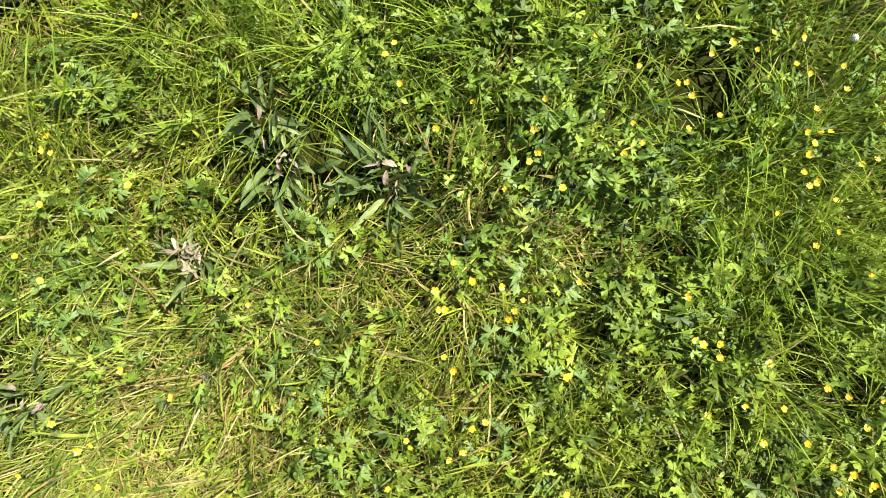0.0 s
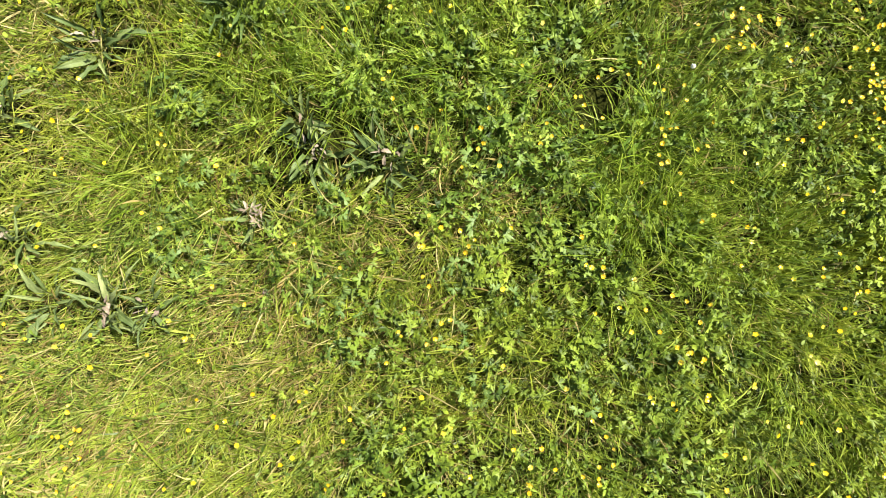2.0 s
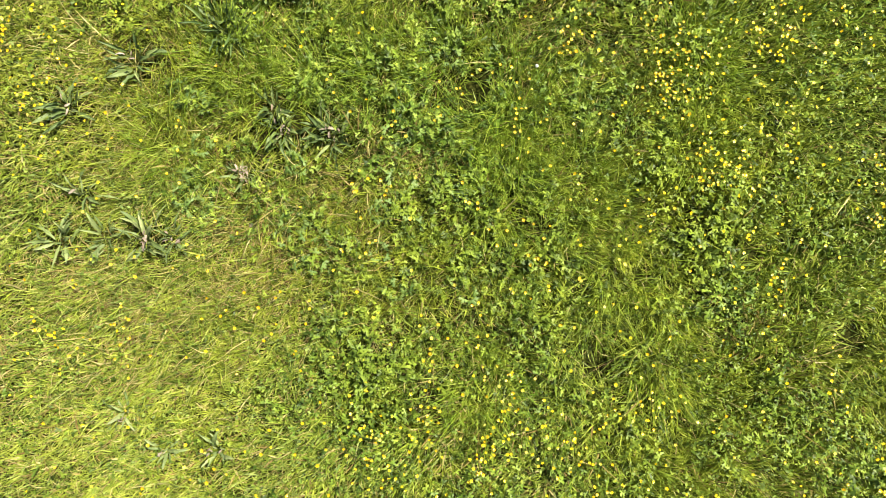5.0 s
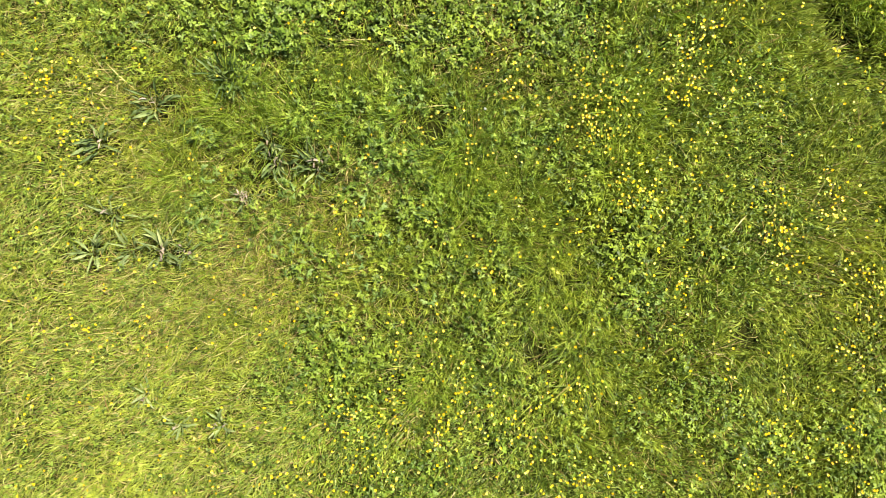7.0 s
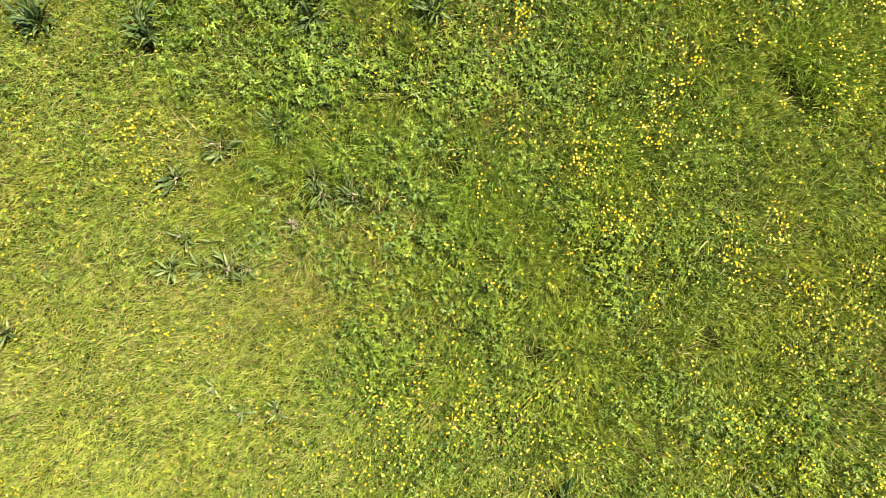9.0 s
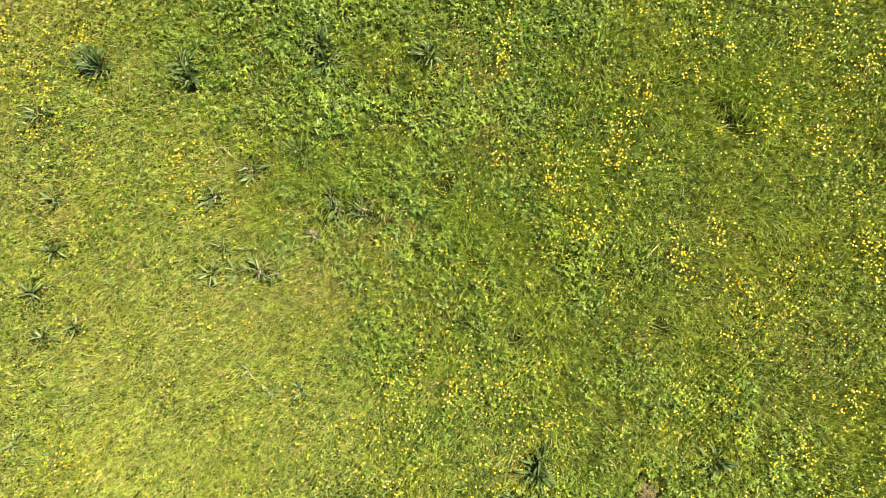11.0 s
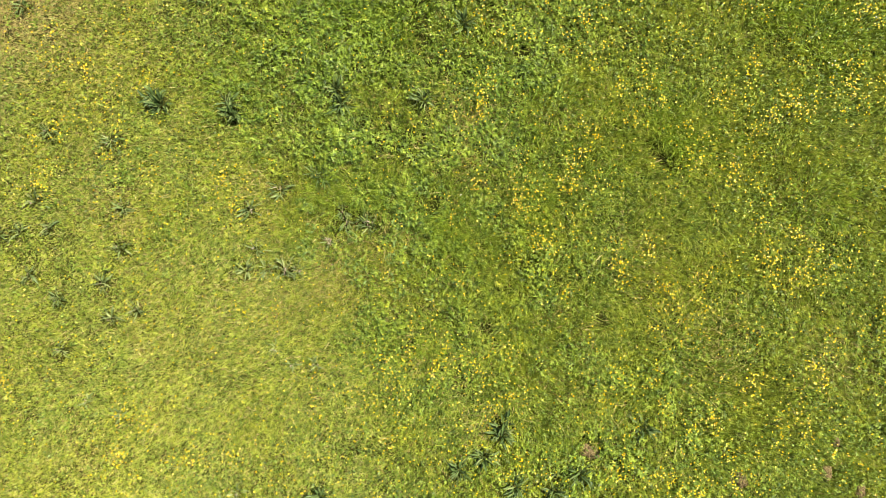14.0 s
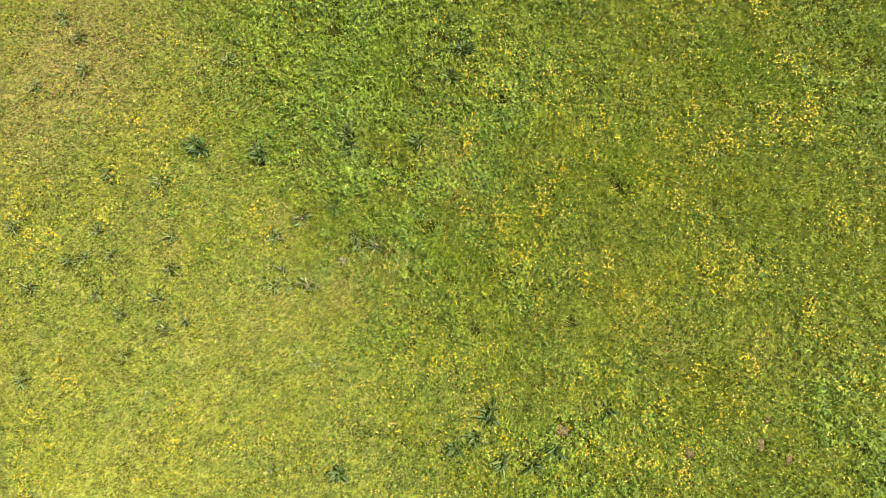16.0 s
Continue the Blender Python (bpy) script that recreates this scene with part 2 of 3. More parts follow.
# rosettes: x, y, size, leaves, withered leaves
ROSETTES = [(-0.10, 0.18, 1.1, 20, 4), (-0.35, 0.20, 1.0, 16, 5), (-0.39, 0.31, 1.0, 7, 1), (-0.54, -0.01, 0.95, 11, 12), (-0.90, -0.33, 0.95, 9,
    3), (-1.09, 0.57, 1.2, 12, 2), (-1.42, 0.34, 1.05, 11, 2), (-1.04, -0.32, 1.2, 14, 5), (-1.47, -0.33, 1.1, 10, 0), (-1.24, -0.31, 1.0, 9, 0),
    (-1.35, -0.09, 1.0, 8, 2)]
ROSETTES_WEST = [(-3.99, 2.68), (-4.25, 3.39), (-4.04, 3.12), (-4.65, 2.47), (-2.04, 2.75), (-2.97, 1.13), (-3.69, 1.25), (-2.84, 0.39), (-3.82, 0.48), (-3.66, 0.17), (-3.99, 0.14), (-4.21, 0.11), (-4.74, -0.25), (-3.87, -0.35), (-3.55, -0.62), (-2.96, -0.84), (-2.68, -0.75), (-3.06, -0.45), (-2.86, -0.06), (-4.96, 0.56), (-4.86, -1.48), (-3.51, -1.18)]
ROSETTES_DARK = [(-2.50, 1.61), (-2.42, 1.53), (-1.66, 1.52), (-1.61, 1.42), (-0.40, 1.53), (-0.44, 1.70), (0.52, 1.56), (1.14, 2.80), (0.99, 2.43),
    (1.34, -2.16), (1.37, -2.04), (1.14, -2.41), (0.87, -2.55), (2.21, -2.60), (1.49, -2.75), (1.91, -2.80), (2.90, -2.10), (-0.67, -2.83)]
HEARTS = [(x, y, (0.055 if x < -0.5 and y < 0.2 else 0.088) * size) for x, y, size, *_ in ROSETTES] + [(x, y, 0.08) for x, y in ROSETTES_WEST + ROSETTES_DARK]


# the beaten, short stretch in the south-west, and the taller growth elsewhere
def beaten(x, y):
    d = -(x + 0.53 + 0.5 * y) + 1.3 * (drift2(x, y, 0.8, 9) - 0.5) + 0.9 * (drift2(x, y, 0.2, 10) - 0.5)
    return 1 / (1 + np.exp(-d * 2.2))


def south(x, y):
    """The finer, paler sward in the south, from 0 to 1."""
    return 1 / (1 + np.exp((y + 0.95 + 1.0 * (drift2(x, y, 0.7, 35) - 0.5)) * 3.0))


def leafy(x, y):
    base = np.clip((drift2(x, y, 0.55, 5) - 0.36) * 3.0, 0, 1) * 0.7
    base = base * (0.18 + 0.82 / (1 + np.exp((np.abs(x - 0.1) - 1.75) * 2.5)))
    near = np.minimum(spots(x, y, LEAFY), 1.0)
    far = np.minimum(spots(x, y, LEAFY_FAR), 1.0) * np.clip((drift2(x, y, 0.33, 6) - 0.25) * 2.5, 0.1, 1)
    return np.clip((base + 0.75 * near + 0.9 * far) * (1 - 0.7 * beaten(x, y)) * (1 - 0.4 * south(x, y) * (x < 2)), 0.04, 1)


def gap(x, y):
    """Where nothing grows: hollows and bare soil."""
    return np.clip(spots(x, y, HEARTS) * 0.95 + spots(x, y, HOLES, 0.85) * 1.4 + spots(x, y, BARE, 0.5) * 0.9 + np.clip((drift2(x, y, 0.16, 60) - 0.72) * 5, 0, 0.5) * (1 - 0.8 * beaten(x, y)), 0, 1)


def dryness(x, y):
    return np.clip(0.05 + 0.22 * np.minimum(spots(x, y, DRY), 1) + 0.30 * spots(x, y, TAN) + 0.13 * beaten(x, y) + 0.10 * np.clip((drift2(x, y, 0.9, 12) - 0.55) * 5, 0, 1), 0, 0.8)


# ---- mesh makers ----
def mesh_from(name, verts, faces, mats, across=None, smooth=False):
    """verts n x 3; faces: arrays of equal-sided faces."""
    me = bpy.data.meshes.new(name)
    faces = [np.asarray(f, dtype=np.int32) for f in faces if len(f)]
    loops = np.concatenate([f.ravel() for f in faces])
    sizes = np.concatenate([np.full(len(f), f.shape[1], dtype=np.int32) for f in faces])
    me.vertices.add(len(verts))
    me.vertices.foreach_set("co", np.asarray(verts, dtype=np.float32).ravel())
    me.loops.add(len(loops))
    me.loops.foreach_set("vertex_index", loops)
    me.polygons.add(len(sizes))
    me.polygons.foreach_set("loop_start", np.concatenate([[0], np.cumsum(sizes)[:-1]]).astype(np.int32))
    if smooth:
        me.polygons.foreach_set("use_smooth", np.ones(len(sizes), dtype=bool))
    if across is not None:
        me.attributes.new("across", "FLOAT", "POINT").data.foreach_set("value", np.asarray(across, dtype=np.float32))
    me.update(calc_edges=True)
    for m in mats if isinstance(mats, (list, tuple)) else [mats]:
        me.materials.append(m)
    return me


def blades(x, y, z, az, length, lean, droop, width, segs=2, tilt=0.5):
    """Grass blades from their feet: az the way they lean, lean and droop in radians from upright."""
    n = len(x)
    steps = np.linspace(0, 1, segs + 1)
    r, h = np.zeros(n), np.zeros(n)
    side = az + np.pi / 2 + rng.normal(0, 0.35, n)
    roll = rng.normal(0, tilt, n)
    sx, sy, sz = np.cos(side) * np.cos(roll), np.sin(side) * np.cos(roll), np.sin(roll)
    bend = rng.normal(0, 0.25, n)
    rows = []
    for k, s in enumerate(steps):
        if k:
            a = np.minimum(lean + droop * (s - 0.5 / segs), 1.75)
            r, h = r + length / segs * np.sin(a), h + length / segs * np.cos(a)
        a2 = az + bend * s
        cx, cy, cz = x + r * np.cos(a2), y + r * np.sin(a2), np.maximum(z + h, z + 0.004 * k)
        if k < segs:
            w = width * 0.5 * (0.75 + 0.5 * s if s < 0.5 else 1.25 - 0.5 * s)
            rows.append(np.stack([cx - sx * w, cy - sy * w, cz - sz * w], -1))
            rows.append(np.stack([cx + sx * w, cy + sy * w, cz + sz * w], -1))
        else:
            rows.append(np.stack([cx, cy, cz], -1))
    verts = np.stack(rows, 1).reshape(-1, 3)
    k = 2 * segs + 1
    first = np.arange(n)[:, None] * k
    quads = np.concatenate([first + np.array([[2 * s, 2 * s + 1, 2 * s + 3, 2 * s + 2]]) for s in range(segs - 1)]) if segs > 1 else np.zeros((0, 4), int)
    tris = first + np.array([[2 * segs - 2, 2 * segs - 1, 2 * segs]])
    return verts, quads, tris


def join(pieces):
    verts, quads, tris, base = [], [], [], 0
    for v, q, t in pieces:
        verts.append(v), quads.append(q + base), tris.append(t + base)
        base += len(v)
    return np.concatenate(verts), np.concatenate(quads), np.concatenate(tris)


def lobed_outline(detail):
    """A three-lobed, toothed leaf, its stalk at the origin, its size 1: outline points."""
    pts = []
    for c in (-78, 0, 78):
        if detail == 2:
            pts += [(c - 31, 0.42), (c - 21, 0.86), (c - 12, 0.66), (c, 1.0), (c + 12, 0.66), (c + 21, 0.86), (c + 31, 0.42)]
        elif detail == 1:
            pts += [(c - 22, 0.78), (c, 1.0), (c + 22, 0.78)]
        else:
            pts += [(c - 18, 0.72), (c + 14, 0.98)]
        if c < 78:
            pts.append((c + 39, 0.24))
    return np.array([(math.cos(radians(a)) * r, math.sin(radians(a)) * r) for a, r in pts])


def leaves(x, y, z, size, detail):
    """Lobed leaves lying over the sward at all slants."""
    out = lobed_outline(detail)
    n, m = len(x), len(out)
    az = rng.uniform(0, 2 * np.pi, n)
    stretch = rng.uniform(0.75, 1.2, n)
    px = np.concatenate([[0.0], out[:, 0]])[None, :] - 0.25
    py = np.concatenate([[0.0], out[:, 1]])[None, :] * stretch[:, None]
    px = np.repeat(px, n, 0)
    ragged = rng.normal(1.0, 0.16, (n, m + 1))
    px, py = px * ragged, py * ragged
    pz = rng.uniform(-0.45, 0.25, n)[:, None] * (px ** 2 + py ** 2) + rng.normal(0, 0.10, (n, m + 1))
    t1, t2 = rng.normal(0, 0.45, n)[:, None], rng.normal(0, 0.38, n)[:, None]
    pz = pz + px * np.tan(np.clip(t1, -0.9, 0.9)) + py * np.tan(np.clip(t2, -0.9, 0.9))
    c, s = np.cos(az)[:, None], np.sin(az)[:, None]
    sz = size[:, None]
    verts = np.stack([x[:, None] + (px * c - py * s) * sz, y[:, None] + (px * s + py * c) * sz, z[:, None] + pz * sz], -1).reshape(-1, 3)
    first = np.arange(n)[:, None] * (m + 1)
    tris = np.concatenate([first + np.array([[0, k, k + 1]]) for k in range(1, m)])
    return verts, np.zeros((0, 4), int), tris


def depth(x, y, box):
    """How far a place lies inside a box with a frayed edge."""
    d = np.minimum(np.minimum(x - box[0], box[1] - x), np.minimum(y - box[2], box[3] - y))
    return d - 0.2 + 0.5 * (drift2(x, y, 0.35, 70) - 0.5) + rng.normal(0, 0.08, len(x))


def scatter(x0, x1, y0, y1, per_m2, hole=None):
    n = int((x1 - x0) * (y1 - y0) * per_m2)
    x, y = rng.uniform(x0, x1, n), rng.uniform(y0, y1, n)
    keep = np.ones(n, bool)
    if hole:
        keep &= depth(x, y, hole) < 0
    if x1 < 5:
        keep &= depth(x, y, (x0, x1, y0, y1)) > 0
    return x[keep], y[keep]


INNER, MIDDLE, OUTER, RIM = (-1.55, 1.7, -1.1, 1.0), (-3.0, 4.1, -2.4, 1.95), (-5.7, 7.4, -3.85, 4.0), (-9.0, 11.0, -7.0, 7.0)


def lie(x, y):
    """The way the grass leans: it wanders, and is combed to the south-west on the beaten stretch."""
    wander = 2 * np.pi * 1.6 * drift2(x, y, 0.9, 15) + rng.normal(0, 1.1, len(x))
    combed = radians(212) + 0.9 * (drift(x, y, 0.5, 17) - 0.5) + rng.normal(0, 0.75, len(x)) + np.pi * (rng.random(len(x)) < 0.3)
    return np.where(rng.random(len(x)) < 0.75 * beaten(x, y), combed, wander)


def east(x, y):
    return 1 / (1 + np.exp(-(x - 2.0 + 1.2 * (drift2(x, y, 0.9, 33) - 0.5)) * 2.6))


def even(x, y):
    """Where the sward is closed and smooth: the beaten stretch and the fine grass in the east."""
    return np.maximum(np.maximum(0.75 * beaten(x, y), 0.72 * east(x, y)), 0.45 * south(x, y))


def lumps(x, y, size):
    """Small mounds grouped in stands a few hands wide."""
    if size < 0.1:
        return drift2(x, y, size, 50)
    return 0.45 * drift(x, y, size * 0.6, 50) + 0.55 * drift2(x, y, size * 2.4, 52) + 0.04


def sward(zone, hole, per_m2, segs, wide, lump, stretch=1.0):
    """Green and dry blades of one ring of the meadow."""
    x, y = scatter(*zone, per_m2, hole)
    mound = lumps(x, y, lump)
    clump = np.clip((mound - 0.33) * 4.6, 0.04, 1)
    clump = clump + (0.85 - clump) * even(x, y)
    keep = rng.random(len(x)) < clump * (1 - gap(x, y)) * (1 - 0.3 * leafy(x, y))
    x, y, mound = x[keep], y[keep], mound[keep]
    b = beaten(x, y)
    dry = rng.random(len(x)) < dryness(x, y)
    tall = drift2(x, y, 0.45, 21)
    length = (0.055 + 0.085 * tall) * rng.lognormal(0, 0.33, len(x)) * (1 - 0.3 * b) * (0.5 + 1.0 * mound) * (1 + (stretch - 1) * (0.4 + 0.6 * b) if stretch > 1 else stretch)
    lean = np.where(rng.random(len(x)) < 0.35 + 0.45 * b, rng.uniform(0.7, 1.35, len(x)), rng.uniform(0.1, 0.9, len(x)))
    droop = rng.uniform(0.2, 1.0, len(x))
    length = np.minimum(length, 0.16 / np.maximum(np.cos(lean + 0.4 * droop), 0.35))
    width = wide * rng.lognormal(0, 0.38, len(x)) * (1 - 0.25 * b)
    z, az = ground_z(x, y), lie(x, y)
    made = []
    pale = ~dry & (rng.random(len(x)) < np.maximum(np.maximum(0.9 * b, 0.5 * east(x, y)), 0.55 * south(x, y)))
    for pick in (~dry & ~pale, pale, dry):
        made.append(blades(x[pick], y[pick], z[pick], az[pick], length[pick], lean[pick], droop[pick], width[pick] * 1.0, segs))
    return made


# ---- ground ----
def ground():
    s = np.linspace(-1, 1, 201)
    line = 9.0 * s + 3000.0 * np.sign(s) * np.clip((np.abs(s) - 0.8) / 0.2, 0, 1) ** 5
    gx, gy = np.meshgrid(line + 0.9, line)
    gz = ground_z(gx, gy)
    verts = np.stack([gx, gy, gz], -1).reshape(-1, 3)
    i = np.arange(200)
    a = (i[:, None] * 201 + i[None, :]).ravel()
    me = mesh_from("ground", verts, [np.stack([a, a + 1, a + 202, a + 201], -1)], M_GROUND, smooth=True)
    return tagged(new("ground", me), "thatch and soil under the meadow grass, darkened by painted-in shade", "ground", kind="structure")


ground()


def grow_sward():
    green, short, straw = [], [], []
    for zone, hole, per, segs, wide, lump, stretch in ((INNER, None, 19000, 3, 0.0036, 0.09, 1.5), (MIDDLE, INNER, 11500, 2, 0.0054, 0.10, 1.05),
                                                   (OUTER, MIDDLE, 15500, 1, 0.0086, 0.085, 0.72), (RIM, OUTER, 1300, 1, 0.027, 0.2, 1.0)):
        g, p, d = sward(zone, hole, per, segs, wide, lump, stretch)
        green.append(g), short.append(p), straw.append(d)
    for name, pieces, mat, label in (("grass", green, M_GRASS, "bright green meadow grass, partly flattened, covering the ground"),
                                     ("short_grass", short, M_SHORT, "pale yellow-green short grass, beaten down and lying flat"),
                                     ("dry_grass", straw, M_DRY, "straw-coloured dry grass blades lying among the green")):
        v, q, t = join(pieces)
        tagged(new(name, mesh_from(name, v, [q, t], mat)), label, "grass", kind="stuff")


grow_sward()


def grow_leaves():
    pieces = []
    for zone, hole, per, detail, low, high in ((INNER, None, 3800, 2, 0.008, 0.027), (MIDDLE, INNER, 2900, 1, 0.009, 0.028), (OUTER, MIDDLE, 2300, 0, 0.012, 0.034), (RIM, OUTER, 90, 0, 0.05, 0.09)):
        x, y = scatter(*zone, per, hole)
        stand = lumps(x, y, 0.09 if detail == 2 else 0.12)
        keep = rng.random(len(x)) < leafy(x, y) * (1 - gap(x, y)) * np.clip((stand - 0.34) * 4.6, 0.05, 1)
        x, y, stand = x[keep], y[keep], stand[keep]
        z = ground_z(x, y) + 0.02 + (0.02 + 0.14 * stand) * rng.random(len(x)) ** 0.5
        pieces.append(leaves(x, y, z, (low + (high - low) * rng.random(len(x)) ** 1.4) * (0.75 + 0.5 * leafy(x, y)), detail))
    v, q, t = join(pieces)
    tagged(new("leaf_carpet", mesh_from("leaf_carpet", v, [q, t], M_LEAF)), "lobed light green buttercup leaves spread through the grass", "leaves", kind="stuff")


grow_leaves()


def small_leaves(x, y, z, size, plain):
    """Oval leaflets folded along the rib: two four-sided halves, or one where they are plain."""
    n = len(x)
    az, t1, t2, wide, fold = rng.uniform(0, 6.283, n), rng.normal(0, 0.45, n), rng.normal(0, 0.45, n), rng.uniform(0.3, 0.6, n), rng.uniform(0.0, 0.5, n)
    shape = [(-1, 0), (0.1, 1), (1, 0), (0.1, -1)] if plain else [(-1, 0), (-0.3, 1), (0.45, 0.85), (1, 0), (0.45, -0.85), (-0.3, -1)]
    rows = []
    for u, v in shape:
        px, py = np.full(n, u) * size, v * wide * size
        pz = px * np.tan(np.clip(t1, -1, 1)) + py * np.tan(np.clip(t2, -1, 1)) + abs(v) * fold * wide * size
        rows.append(np.stack([x + px * np.cos(az) - py * np.sin(az), y + px * np.sin(az) + py * np.cos(az), z + pz], -1))
    k = len(shape)
    first = np.arange(n)[:, None] * k
    quads = first + np.array([[0, 1, 2, 3]]) if plain else np.concatenate([first + np.array([[0, 3, 2, 1]]), first + np.array([[0, 5, 4, 3]])])
    return np.stack(rows, 1).reshape(-1, 3), quads, np.zeros((0, 3), int)


def grow_small_leaves():
    pieces = []
    for zone, hole, per, plain, low, high in ((INNER, None, 2600, False, 0.004, 0.011), (MIDDLE, INNER, 3600, False, 0.005, 0.012), (OUTER, MIDDLE, 2500, True, 0.009, 0.021)):
        x, y = scatter(*zone, per, hole)
        keep = rng.random(len(x)) < (1 - gap(x, y)) * (1 - 0.75 * beaten(x, y)) * (1 - 0.5 * east(x, y)) * np.clip((lumps(x, y, 0.13) - 0.30) * 3.6, 0.08, 1)
        x, y = x[keep], y[keep]
        z = ground_z(x, y) + 0.015 + (0.01 + 0.14 * lumps(x, y, 0.13)) * rng.random(len(x)) ** 0.6
        pieces.append(small_leaves(x, y, z, rng.uniform(low, high, len(x)), plain))
    v, q, t = join(pieces)
    tagged(new("small_leaves", mesh_from("small_leaves", v, [q], M_SMALL)), "small oval green leaflets mixed into the meadow grass", "leaves", kind="stuff")


grow_small_leaves()


# ---- tall grass tufts ----
def part(name, me, parent, label="", m=None):
    ob = new(name, me)
    ob.parent = parent
    if m is not None:
        ob.matrix_basis = m
    return tagged(ob, label)


def blade_meshes(kinds):
    """Single arching blades of length 1 that lean along x."""
    made = []
    for k in range(kinds):
        one = np.zeros(1)
        v, q, t = blades(one, one, one, one, one + 1.0, one + 0.08 + 0.07 * k, one + 0.5 + 0.09 * k, one + 0.0165, 5, 0.4)
        made.append(mesh_from("tuft_blade", v, [q, t], M_BLADE))
    return made


BLADES = blade_meshes(9)


def grass_tuft(px, py, count, reach, radius):
    """A tuft of single blades that fan out from one foot."""
    foot = float(ground_z(np.array([px]), np.array([py]))[0])
    ob = new("grass_tuft")
    ob.location = (px, py, foot)
    r = random.Random(int(px * 1000) * 5 + int(py * 1000))
    for k in range(count):
        a, d = r.uniform(0, 2 * math.pi), radius * math.sqrt(r.random())
        x, y = d * math.cos(a), d * math.sin(a)
        if math.hypot(px + x - 0.61, py + y - 0.39) < 0.13:
            continue
        z = float(ground_z(np.array([px + x]), np.array([py + y]))[0]) - foot
        s = reach * r.lognormvariate(-0.05, 0.3)
        part("blade", BLADES[r.randrange(9)], ob, "", pose(x, y, z, 0, 0, math.degrees(a) + r.gauss(0, 45)) @ Matrix.Diagonal((s, s * r.uniform(0.7, 1.4) * 0.155 / s, s, 1)))
    return tagged(ob, "dense tuft of tall fine green grass in the meadow", "grass tuft", "tall grass tufts")


for px, py in TUFTS:
    grass_tuft(px, py, 130, 0.20, 0.15)


def tall_patches():
    pieces = []
    places = [(px, py, 380, 0.15, 0.42, 0.007) for px, py in TUFTS_FAR] + [(px, py, 200, 0.14, 0.16, 0.005) for px, py in ((3.20, 1.22), (3.34, 1.10), (3.46, 0.96), (3.30, 1.30))]
    places += [(px, py, 110, 0.16, 0.18, 0.0032) for px, py in TUFTS]
    for px, py, n, reach, radius, wide in places:
        a, r = rng.uniform(0, 2 * np.pi, n), radius * np.sqrt(rng.random(n))
        x, y = px + r * np.cos(a), py + r * np.sin(a)
        free = gap(x, y) < 0.45
        x, y, a, n = x[free], y[free], a[free], int(free.sum())
        pieces.append(blades(x, y, ground_z(x, y), a + rng.normal(0, 0.8, n), reach * rng.lognormal(-0.1, 0.3, n), rng.uniform(0.05, 0.6, n), rng.uniform(0.3, 1.3, n), wide * rng.lognormal(0, 0.25, n), 3))
    v, q, t = join(pieces)
    tagged(new("tall_grass", mesh_from("tall_grass", v, [q, t], M_FINE)), "patches of tall dark green grass in the meadow", "grass", kind="stuff")


tall_patches()


# ---- rosettes of long leaves ----
def long_leaf(length, width, arch, wave, fold, mat, seed):
    """A lance-shaped leaf from the origin along x, arched, folded along its rib, with a wavy margin and some thickness."""
    r = random.Random(seed)
    n, cols = 9, (-1, -0.55, -0.12, 0.12, 0.55, 1)
    verts, across = [], []
    turn = r.uniform(-0.5, 0.5)
    for i in range(n + 1):
        s = i / n
        half = width * 0.5 * (0.14 + 0.86 * math.sin(math.pi * min(1, s * 1.02) ** 0.85) ** 0.8) if s < 1 else width * 0.02
        ang = arch[0] + (arch[1] - arch[0]) * s
        if i == 0:
            cx = cz = cy = 0.0
        else:
            cx, cz, cy = cx + length / n * math.cos(ang), cz + length / n * math.sin(ang), cy + length / n * turn * s * 0.6
        for c in cols:
            up = fold * abs(c) * half + wave * half * math.sin(s * 17 + c * 2 + seed) * abs(c) - (0.1 * half if abs(c) < 0.2 else 0)
            verts.append((cx - math.sin(ang) * up, cy + c * half, cz + math.cos(ang) * up))
            across.append(abs(c))
    k = len(cols)
    faces = [(i * k + j, i * k + j + 1, (i + 1) * k + j + 1, (i + 1) * k + j) for i in range(n) for j in range(k - 1)]
    return mesh_from("rosette_leaf", verts, [np.array(faces)], mat, across, smooth=True)


LONG = [long_leaf(0.135, w, a, 0.5, f, M_DOCK, s) for s, (w, a, f) in enumerate(
    [(0.021, (0.9, -0.4), 0.35), (0.026, (0.7, -0.7), 0.25), (0.017, (1.1, 0.0), 0.5), (0.023, (0.5, -0.6), 0.2), (0.028, (0.8, -0.9), 0.3), (0.016, (1.25, 0.3), 0.6)])]
GREYS = [long_leaf(0.135, w, a, 0.5, f, M_GREY, s) for s, (w, a, f) in enumerate(
    [(0.021, (0.9, -0.4), 0.35), (0.026, (0.7, -0.7), 0.25), (0.017, (1.1, 0.0), 0.5), (0.023, (0.5, -0.6), 0.2), (0.016, (1.25, 0.3), 0.6)])]
DARK = [long_leaf(0.135, w, a, 0.5, f, M_DARK, s) for s, (w, a, f) in enumerate(
    [(0.023, (0.9, -0.3), 0.35), (0.028, (0.7, -0.6), 0.25), (0.020, (1.1, 0.1), 0.5), (0.025, (0.6, -0.5), 0.2)])]
WITHERED = [long_leaf(0.10, w, a, 0.5, f, M_PALE, s + 20) for s, (w, a, f) in enumerate([(0.022, (0.6, -0.3), 0.5), (0.028, (0.9, -0.6), 0.3), (0.016, (0.4, 0.2), 0.6)])]


